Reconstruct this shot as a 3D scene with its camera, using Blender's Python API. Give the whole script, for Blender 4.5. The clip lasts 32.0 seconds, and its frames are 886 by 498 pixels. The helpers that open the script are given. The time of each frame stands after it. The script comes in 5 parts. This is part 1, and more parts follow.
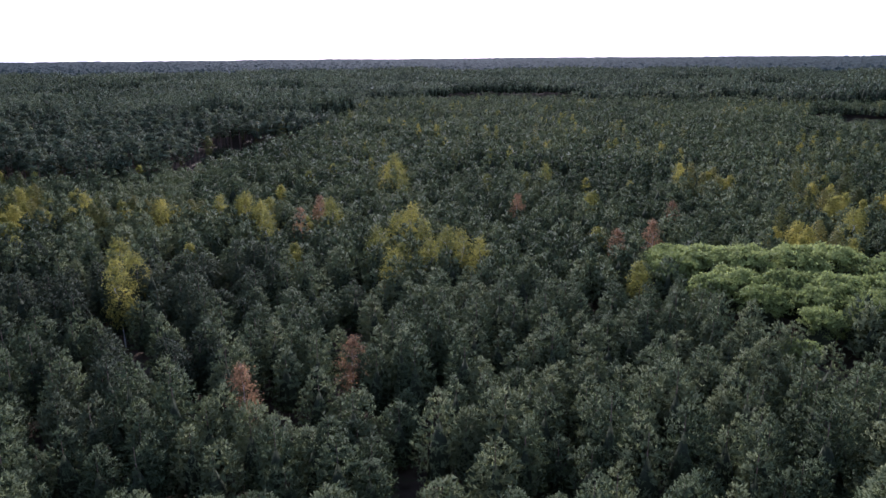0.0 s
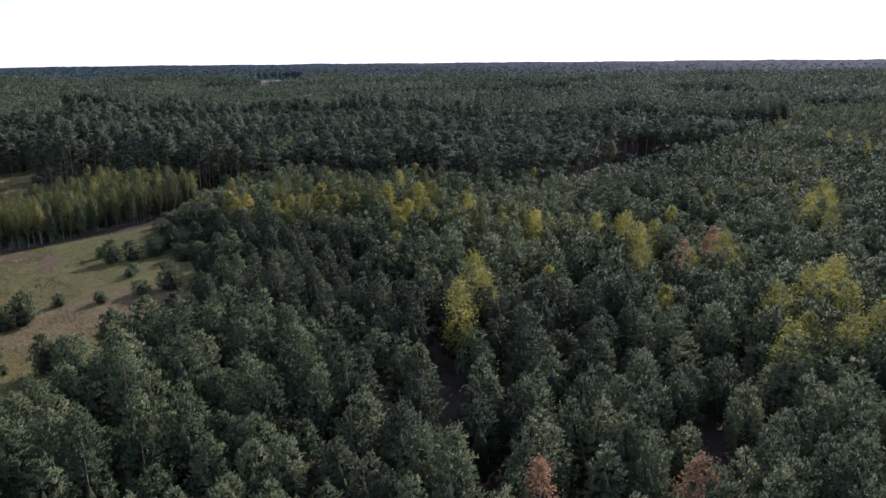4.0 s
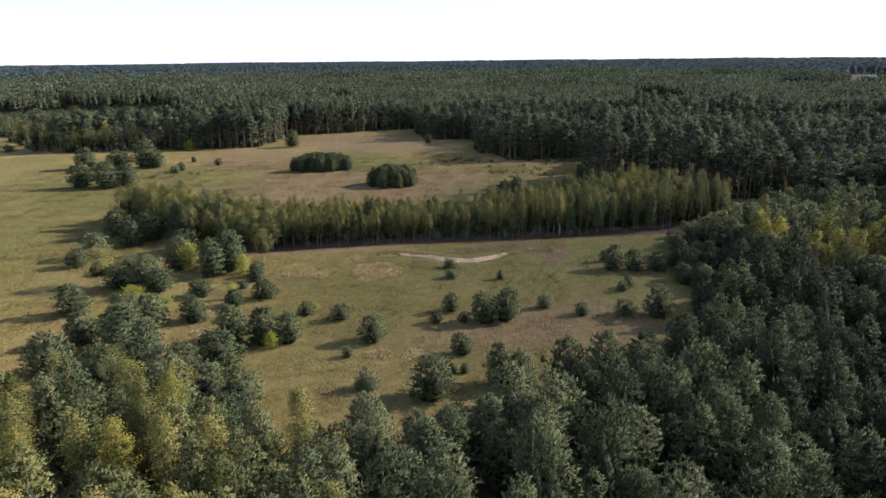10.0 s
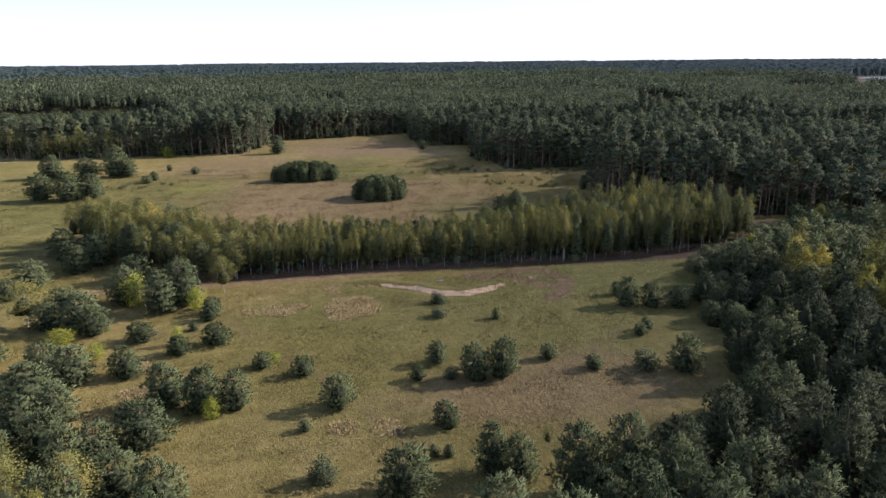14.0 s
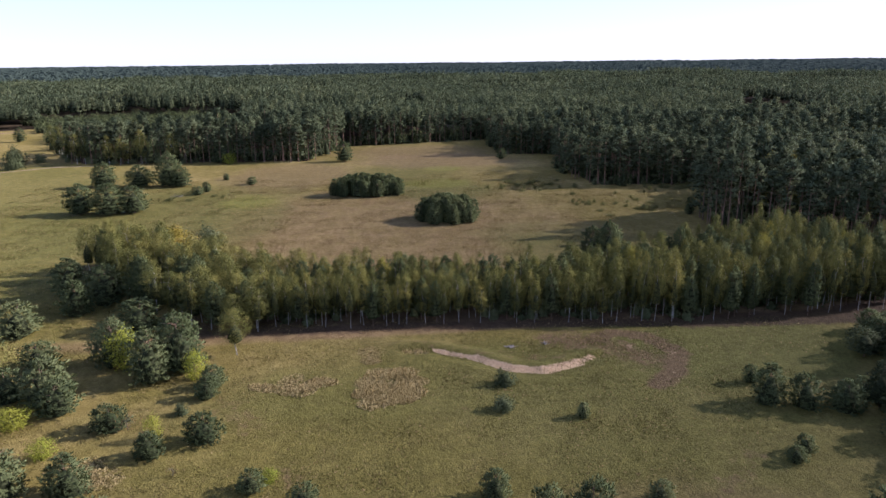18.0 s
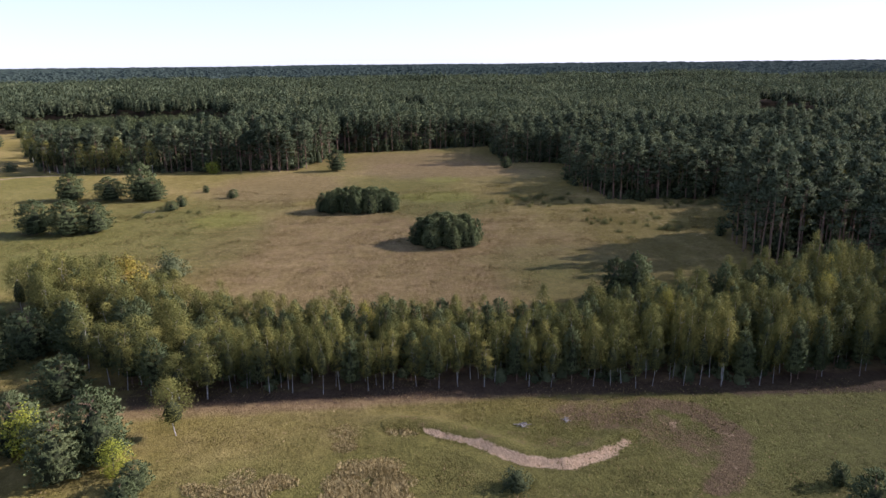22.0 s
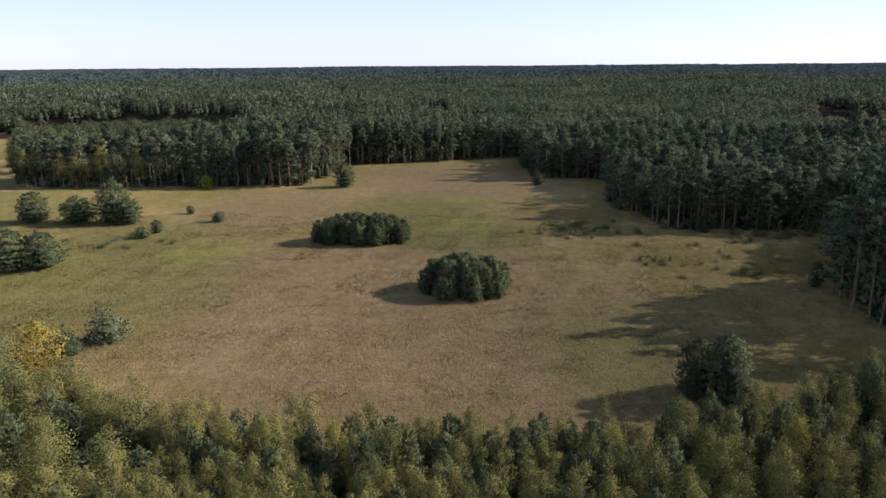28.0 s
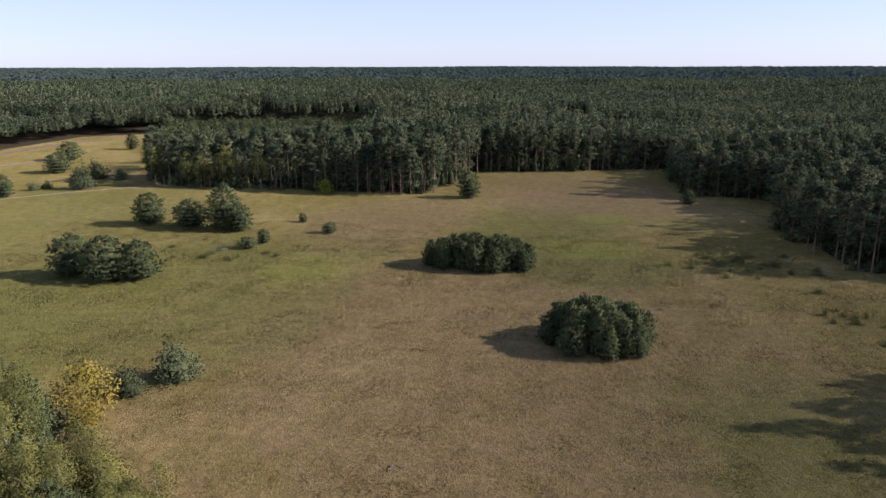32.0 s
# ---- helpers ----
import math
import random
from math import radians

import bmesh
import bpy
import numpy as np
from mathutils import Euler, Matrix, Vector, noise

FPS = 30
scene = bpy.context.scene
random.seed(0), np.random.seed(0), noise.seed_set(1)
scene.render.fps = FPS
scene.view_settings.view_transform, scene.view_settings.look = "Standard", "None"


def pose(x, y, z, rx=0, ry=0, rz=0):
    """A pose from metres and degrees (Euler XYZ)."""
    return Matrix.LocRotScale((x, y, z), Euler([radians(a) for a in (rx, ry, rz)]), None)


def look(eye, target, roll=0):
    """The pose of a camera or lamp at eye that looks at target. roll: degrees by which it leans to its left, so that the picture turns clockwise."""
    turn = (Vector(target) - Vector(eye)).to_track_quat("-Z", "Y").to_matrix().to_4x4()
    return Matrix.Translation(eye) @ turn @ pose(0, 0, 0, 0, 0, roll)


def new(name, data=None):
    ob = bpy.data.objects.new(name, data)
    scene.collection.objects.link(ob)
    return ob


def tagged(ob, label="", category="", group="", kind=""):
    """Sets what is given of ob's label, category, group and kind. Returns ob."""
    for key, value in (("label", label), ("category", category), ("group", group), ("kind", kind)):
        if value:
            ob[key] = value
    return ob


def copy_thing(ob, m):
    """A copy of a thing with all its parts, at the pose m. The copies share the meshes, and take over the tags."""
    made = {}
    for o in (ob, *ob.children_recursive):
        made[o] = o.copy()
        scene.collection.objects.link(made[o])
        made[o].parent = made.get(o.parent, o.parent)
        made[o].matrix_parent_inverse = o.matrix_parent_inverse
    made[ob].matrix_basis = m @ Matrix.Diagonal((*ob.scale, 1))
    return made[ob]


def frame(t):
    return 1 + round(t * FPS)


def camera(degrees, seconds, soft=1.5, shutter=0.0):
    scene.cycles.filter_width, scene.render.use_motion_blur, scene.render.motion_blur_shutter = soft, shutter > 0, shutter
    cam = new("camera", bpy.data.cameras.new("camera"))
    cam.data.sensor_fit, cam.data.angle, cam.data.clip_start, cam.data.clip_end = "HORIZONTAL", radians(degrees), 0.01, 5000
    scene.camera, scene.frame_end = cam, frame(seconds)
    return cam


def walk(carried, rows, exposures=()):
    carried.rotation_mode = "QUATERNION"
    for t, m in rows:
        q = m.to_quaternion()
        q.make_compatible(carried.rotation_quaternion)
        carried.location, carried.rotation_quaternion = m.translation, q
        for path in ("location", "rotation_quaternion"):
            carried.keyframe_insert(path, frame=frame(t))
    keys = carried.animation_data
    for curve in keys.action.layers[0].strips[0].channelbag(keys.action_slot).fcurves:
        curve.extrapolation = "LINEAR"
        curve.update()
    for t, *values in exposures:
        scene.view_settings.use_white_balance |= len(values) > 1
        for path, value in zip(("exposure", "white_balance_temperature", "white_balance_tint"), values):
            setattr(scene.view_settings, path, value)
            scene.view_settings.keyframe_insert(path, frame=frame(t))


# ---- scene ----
# ---- camera: a drone at 55 m, flying over a pine wood, two meadows and a birch row ----
cam = camera(64.2, 32.0)
# seconds, x, y, z, yaw, pitch, roll
ROWS = [
    (0.0, -2.24, -0.44, 54.65, -0.17, -15.35, -0.47),
    (0.5, -2.06, 3.05, 54.74, 0.74, -15.35, -0.47),
    (1.0, -1.91, 6.70, 54.81, 2.10, -15.33, -0.48),
    (1.5, -1.93, 10.30, 54.89, 4.62, -15.31, -0.53),
    (2.0, -1.92, 13.99, 55.00, 8.25, -15.29, -0.52),
    (2.5, -1.95, 17.69, 55.03, 12.44, -15.28, -0.49),
    (4.5, -3.00, 31.51, 54.72, 40.46, -15.00, -0.61),
    (5.0, -3.97, 34.47, 54.74, 47.76, -15.03, -0.65),
    (5.5, -4.61, 37.03, 54.79, 55.31, -15.05, -0.68),
    (6.0, -5.55, 39.68, 54.86, 61.21, -15.07, -0.75),
    (6.5, -6.67, 41.90, 55.04, 69.02, -15.08, -0.75),
    (7.0, -7.80, 44.02, 55.19, 75.34, -15.10, -0.72),
    (7.5, -9.27, 45.98, 55.22, 76.49, -15.12, -0.70),
    (8.0, -11.21, 47.70, 55.21, 76.51, -15.14, -0.68),
    (8.5, -13.49, 49.44, 55.18, 76.53, -15.16, -0.65),
    (9.0, -16.06, 50.90, 54.99, 76.56, -15.18, -0.62),
    (9.5, -18.68, 52.33, 54.88, 76.58, -15.19, -0.61),
    (10.0, -21.51, 53.63, 54.77, 76.59, -15.19, -0.58),
    (10.5, -24.48, 54.87, 54.64, 76.59, -15.19, -0.59),
    (11.0, -27.49, 56.09, 54.58, 76.60, -15.16, -0.53),
    (11.5, -30.64, 57.24, 54.55, 76.60, -15.16, -0.56),
    (12.0, -33.87, 58.40, 54.56, 76.59, -15.15, -0.53),
    (12.5, -37.18, 59.54, 54.52, 76.58, -15.15, -0.55),
    (13.0, -40.47, 60.62, 54.61, 76.55, -15.13, -0.56),
    (13.5, -43.72, 61.70, 54.71, 76.54, -15.12, -0.55),
    (14.0, -47.02, 62.70, 54.87, 76.51, -15.11, -0.53),
    (14.5, -50.26, 63.77, 54.62, 76.50, -15.10, -0.54),
    (16.5, -75.35, 71.49, 54.93, 82.77, -15.04, -0.72),
    (17.0, -79.83, 72.66, 54.81, 83.19, -15.05, -0.74),
    (17.5, -83.57, 73.45, 54.83, 83.29, -15.05, -0.68),
    (18.0, -87.13, 74.08, 54.93, 83.32, -15.06, -0.65),
    (18.5, -90.75, 74.74, 55.01, 83.37, -15.07, -0.61),
    (19.0, -94.42, 75.36, 55.03, 83.40, -15.07, -0.59),
    (19.5, -98.05, 76.05, 54.98, 83.46, -15.04, -0.57),
    (20.0, -101.75, 76.60, 54.95, 83.46, -15.03, -0.58),
    (20.5, -105.41, 77.17, 54.92, 83.47, -15.03, -0.59),
    (21.0, -109.04, 77.73, 54.94, 83.51, -14.98, -0.59),
    (21.5, -112.93, 78.35, 54.99, 83.53, -15.00, -0.59),
    (22.0, -116.67, 78.93, 54.98, 83.54, -14.95, -0.61),
    (22.5, -120.44, 79.62, 54.95, 83.58, -14.93, -0.63),
    (23.0, -124.33, 80.22, 54.95, 83.59, -14.92, -0.59),
    (23.5, -128.14, 80.73, 55.00, 83.59, -14.91, -0.60),
    (24.0, -131.88, 81.34, 54.98, 83.60, -14.89, -0.57),
    (24.5, -135.60, 81.92, 54.96, 83.63, -14.88, -0.59),
    (25.0, -139.44, 82.44, 54.94, 83.71, -14.87, -0.57),
    (25.5, -143.23, 82.95, 54.94, 83.91, -14.86, -0.55),
    (27.5, -158.65, 85.44, 54.90, 84.81, -14.79, -0.48),
    (28.0, -162.65, 86.19, 54.88, 85.73, -14.80, -0.46),
    (28.5, -166.45, 86.71, 54.93, 86.78, -14.80, -0.40),
    (29.0, -170.31, 87.18, 54.89, 87.84, -14.78, -0.36),
    (29.5, -174.10, 87.62, 54.87, 88.93, -14.78, -0.36),
    (30.0, -177.71, 87.89, 54.79, 90.05, -14.76, -0.30),
    (30.5, -181.33, 88.19, 54.71, 91.25, -14.74, -0.22),
    (31.0, -185.18, 88.44, 54.71, 92.64, -14.74, -0.16),
    (31.5, -188.80, 88.60, 54.81, 94.16, -14.75, -0.17),
    (32.0, -192.54, 88.62, 54.88, 96.65, -14.75, -0.12),
]
walk(cam, [(t, pose(x, y, z, 90 + pitch, 0, yaw) @ pose(0, 0, 0, 0, 0, roll)) for t, x, y, z, yaw, pitch, roll in ROWS],
     exposures=[(0.0, 1.12, 5050, 29), (2.5, 1.12, 5100, 29), (7.0, 1.13, 5500, 26), (12.0, 1.13, 5600, 25), (18.0, 0.98, 5600, 25), (26.0, 0.92, 5600, 25), (32.0, 0.6, 5650, 21)])

# ---- light: low afternoon sun ahead of the first view, hazy bright sky ----
SUN_AZ, SUN_EL = radians(-3.0), radians(27.5)
world = bpy.data.worlds.new("world")
scene.world = world
world.use_nodes = True
wn = world.node_tree
sky = wn.nodes.new("ShaderNodeTexSky")
sky.sky_type, sky.sun_disc = "NISHITA", False
sky.sun_elevation, sky.sun_rotation = SUN_EL, SUN_AZ
sky.altitude, sky.air_density, sky.dust_density, sky.ozone_density = 100, 0.9, 0.25, 1.3
haze = wn.nodes.new("ShaderNodeMix")
haze.data_type, haze.blend_type = "RGBA", "ADD"
haze.inputs[0].default_value = 1.0
thin = wn.nodes.new("ShaderNodeMix")
thin.data_type, thin.blend_type = "RGBA", "MULTIPLY"
thin.inputs[0].default_value = 1.0
thin.inputs[7].default_value = (0.3, 0.3, 0.32, 1)
wn.links.new(sky.outputs[0], thin.inputs[6])
wn.links.new(thin.outputs[2], haze.inputs[6])
wtc = wn.nodes.new("ShaderNodeTexCoord")
wsep = wn.nodes.new("ShaderNodeSeparateXYZ")
wn.links.new(wtc.outputs["Generated"], wsep.inputs[0])
wramp = wn.nodes.new("ShaderNodeValToRGB")
wramp.color_ramp.elements[0].color = (2.4, 2.58, 2.85, 1)
wramp.color_ramp.elements.new(0.28).color = (2.1, 2.32, 2.65, 1)
wramp.color_ramp.elements[2].position, wramp.color_ramp.elements[2].color = 0.7, (0.85, 1.0, 1.3, 1)
wn.links.new(wsep.outputs[2], wramp.inputs[0])
wn.links.new(wramp.outputs[0], haze.inputs[7])
wn.links.new(haze.outputs[2], wn.nodes["Background"].inputs[0])
wn.nodes["Background"].inputs[1].default_value = 0.125
sun = new("sun", bpy.data.lights.new("sun", "SUN"))
sun.data.energy, sun.data.angle, sun.data.color = 5.0, radians(0.6), (1.0, 0.885, 0.725)
to_sun = Vector((math.sin(SUN_AZ) * math.cos(SUN_EL), math.cos(SUN_AZ) * math.cos(SUN_EL), math.sin(SUN_EL)))
sun.matrix_world = look(to_sun * 500, (0, 0, 0))


# ---- materials ----
def material(name):
    m = bpy.data.materials.new(name)
    m.use_nodes = True
    nt = m.node_tree
    return m, nt, nt.nodes["Principled BSDF"]


def noise_node(nt, vec, scale, detail=3.0, rough=0.6):
    n = nt.nodes.new("ShaderNodeTexNoise")
    n.inputs["Scale"].default_value, n.inputs["Detail"].default_value, n.inputs["Roughness"].default_value = scale, detail, rough
    nt.links.new(vec, n.inputs["Vector"])
    return n.outputs["Fac"]


def ramp(nt, fac, stops):
    r = nt.nodes.new("ShaderNodeValToRGB")
    e = r.color_ramp.elements
    while len(e) < len(stops):
        e.new(0.5)
    for k, (p, c) in zip(e, stops):
        k.position, k.color = p, (*c, 1) if len(c) == 3 else c
    nt.links.new(fac, r.inputs[0])
    return r.outputs[0]


def mixc(nt, fac, a, b, mode="MIX"):
    n = nt.nodes.new("ShaderNodeMix")
    n.data_type, n.blend_type = "RGBA", mode
    for sock, v in ((n.inputs[0], fac), (n.inputs[6], a), (n.inputs[7], b)):
        if hasattr(v, "is_output"):
            nt.links.new(v, sock)
        else:
            sock.default_value = v if not isinstance(v, tuple) or len(v) == 4 else (*v, 1)
    return n.outputs[2]


def mathn(nt, op, a, b=0.0, clamp=False):
    n = nt.nodes.new("ShaderNodeMath")
    n.operation, n.use_clamp = op, clamp
    for sock, v in zip(n.inputs, (a, b)):
        if hasattr(v, "is_output"):
            nt.links.new(v, sock)
        else:
            sock.default_value = v
    return n.outputs[0]


def foliage(name, dark, mid, light, patch=0.22, rough=0.7, glow=0.26):
    """Leaves or needles: colour varies leaf by leaf, tree by tree and stand by stand; some light passes through."""
    m, nt, p = material(name)
    geo = nt.nodes.new("ShaderNodeNewGeometry")
    info = nt.nodes.new("ShaderNodeObjectInfo")
    stand = mathn(nt, "ADD", mathn(nt, "MULTIPLY", noise_node(nt, geo.outputs["Position"], patch, 2.0), 0.5), mathn(nt, "MULTIPLY", noise_node(nt, geo.outputs["Position"], 0.014, 3.0), 0.5))
    a = mathn(nt, "ADD", mathn(nt, "MULTIPLY", noise_node(nt, geo.outputs["Position"], 1.7, 2.0), 0.24), mathn(nt, "MULTIPLY", geo.outputs["Random Per Island"], 0.1))
    tree = nt.nodes.new("ShaderNodeAttribute")
    tree.attribute_name = "tree"
    b = mathn(nt, "ADD", mathn(nt, "MULTIPLY", info.outputs["Random"], 0.16), mathn(nt, "MULTIPLY", tree.outputs["Fac"], 0.26))
    c = mathn(nt, "MULTIPLY", stand, 0.6)
    v = mathn(nt, "SUBTRACT", mathn(nt, "ADD", mathn(nt, "ADD", a, b), c), 0.175)
    col = ramp(nt, v, [(0.34, dark), (0.5, mid), (0.68, light)])
    nt.links.new(col, p.inputs["Base Color"])
    p.inputs["Roughness"].default_value = rough
    p.inputs["Specular IOR Level"].default_value = 0.03
    p.inputs["Diffuse Roughness"].default_value = 0.8
    t = nt.nodes.new("ShaderNodeBsdfTranslucent")
    nt.links.new(col, t.inputs[0])
    s = nt.nodes.new("ShaderNodeMixShader")
    s.inputs[0].default_value = glow
    nt.links.new(p.outputs[0], s.inputs[1])
    nt.links.new(t.outputs[0], s.inputs[2])
    nt.links.new(s.outputs[0], nt.nodes["Material Output"].inputs[0])
    return m


def bark(name, low, high, scale=3.0):
    m, nt, p = material(name)
    tc = nt.nodes.new("ShaderNodeTexCoord")
    mp = nt.nodes.new("ShaderNodeMapping")
    mp.inputs["Scale"].default_value = (1, 1, 0.3)
    nt.links.new(tc.outputs["Object"], mp.inputs[0])
    f = noise_node(nt, mp.outputs[0], scale, 5.0, 0.7)
    nt.links.new(ramp(nt, f, [(0.32, low), (0.62, high)]), p.inputs["Base Color"])
    p.inputs["Roughness"].default_value = 0.9
    p.inputs["Specular IOR Level"].default_value = 0.08
    b = nt.nodes.new("ShaderNodeBump")
    b.inputs["Strength"].default_value, b.inputs["Distance"].default_value = 0.5, 0.05
    nt.links.new(f, b.inputs["Height"])
    nt.links.new(b.outputs[0], p.inputs["Normal"])
    return m


NEEDLES = foliage("young_pine_needles", (0.052, 0.070, 0.032), (0.108, 0.134, 0.060), (0.188, 0.208, 0.092), 0.22, 0.7, 0.12)
# Needles at about half the young pine tone, for the northern part of the wood.
DARK_NEEDLES = foliage("dark_pine_needles", (0.028, 0.039, 0.021), (0.058, 0.074, 0.037), (0.105, 0.122, 0.060), 0.22, 0.7, 0.1)
OLIVE_NEEDLES = foliage("olive_pine_needles", (0.080, 0.096, 0.036), (0.145, 0.168, 0.062), (0.22, 0.232, 0.085), 0.22, 0.7, 0.15)
OLD_NEEDLES = foliage("old_pine_needles", (0.056, 0.074, 0.041), (0.110, 0.138, 0.075), (0.185, 0.205, 0.104), 0.22, 0.7, 0.12)
BIRCH_LEAVES = foliage("birch_leaves", (0.066, 0.074, 0.023), (0.152, 0.154, 0.045), (0.29, 0.255, 0.070), 0.45, 0.7, 0.12)
GOLD_LEAVES = foliage("gold_leaves", (0.15, 0.155, 0.036), (0.27, 0.255, 0.055), (0.40, 0.345, 0.07), 0.22, 0.7, 0.4)
RUST_LEAVES = foliage("rust_leaves", (0.19, 0.11, 0.055), (0.31, 0.18, 0.09), (0.40, 0.24, 0.12), 0.22, 0.7, 0.4)
LIME_LEAVES = foliage("lime_leaves", (0.19, 0.23, 0.035), (0.32, 0.35, 0.05), (0.46, 0.44, 0.075), 0.22, 0.7, 0.4)
LOCUST_LEAVES = foliage("locust_leaves", (0.16, 0.195, 0.058), (0.27, 0.315, 0.095), (0.39, 0.42, 0.14), 0.22, 0.7, 0.4)
BUSH_LEAVES = foliage("bush_leaves", (0.060, 0.074, 0.036), (0.115, 0.135, 0.066), (0.185, 0.20, 0.10))
SHRUB_LEAVES = foliage("low_shrub_leaves", (0.10, 0.105, 0.040), (0.165, 0.168, 0.064), (0.23, 0.22, 0.085))
GRASS_BLADES = foliage("grass_blades", (0.20, 0.15, 0.07), (0.32, 0.24, 0.12), (0.44, 0.34, 0.18), 0.06, 0.9)
MAPLE_LEAVES = foliage("maple_leaves", (0.15, 0.15, 0.03), (0.30, 0.25, 0.045), (0.40, 0.22, 0.06), 0.5)
STRAW_BLADES = foliage("straw_blades", (0.31, 0.245, 0.11), (0.43, 0.345, 0.165), (0.54, 0.44, 0.22), 0.3, 0.9)
# Twigs and needles inside the crowns, with the shade there put into the colour.
SHADED_INNER = bark("shaded_crown_inside", (0.022, 0.028, 0.015), (0.046, 0.053, 0.026), 5.0)
PINE_BARK = bark("pine_bark", (0.09, 0.065, 0.05), (0.27, 0.18, 0.125))
BIRCH_BARK = bark("birch_bark", (0.12, 0.11, 0.10), (0.60, 0.57, 0.52), 2.2)
GREY_BARK = bark("grey_bark", (0.06, 0.055, 0.045), (0.17, 0.15, 0.12))


def floor_material():
    m, nt, p = material("forest_floor")
    geo = nt.nodes.new("ShaderNodeNewGeometry")
    pos = geo.outputs["Position"]
    c = ramp(nt, noise_node(nt, pos, 0.35, 6.0, 0.7), [(0.3, (0.035, 0.028, 0.018)), (0.55, (0.075, 0.055, 0.035)), (0.75, (0.06, 0.07, 0.03))])
    nt.links.new(c, p.inputs["Base Color"])
    p.inputs["Roughness"].default_value = 1.0
    p.inputs["Specular IOR Level"].default_value = 0.05
    return m


def spot(nt, pos, cx, cy, rx, ry, soft=0.5):
    """1 inside an ellipse on the ground, fading to 0 outside it."""
    mp = nt.nodes.new("ShaderNodeMapping")
    mp.vector_type = "POINT"
    mp.inputs["Location"].default_value = (-cx / rx, -cy / ry, 0)
    mp.inputs["Scale"].default_value = (1 / rx, 1 / ry, 0)
    nt.links.new(pos, mp.inputs[0])
    ln = nt.nodes.new("ShaderNodeVectorMath")
    ln.operation = "LENGTH"
    nt.links.new(mp.outputs[0], ln.inputs[0])
    w = mathn(nt, "ADD", ln.outputs["Value"], mathn(nt, "MULTIPLY", mathn(nt, "SUBTRACT", noise_node(nt, pos, 0.06, 4.0), 0.5), 1.1))
    r = nt.nodes.new("ShaderNodeMapRange")
    r.inputs[1].default_value, r.inputs[2].default_value = 1.0 - soft / 2, 1.0 + soft / 2
    r.inputs[3].default_value, r.inputs[4].default_value = 1.0, 0.0
    nt.links.new(w, r.inputs[0])
    return r.outputs[0]


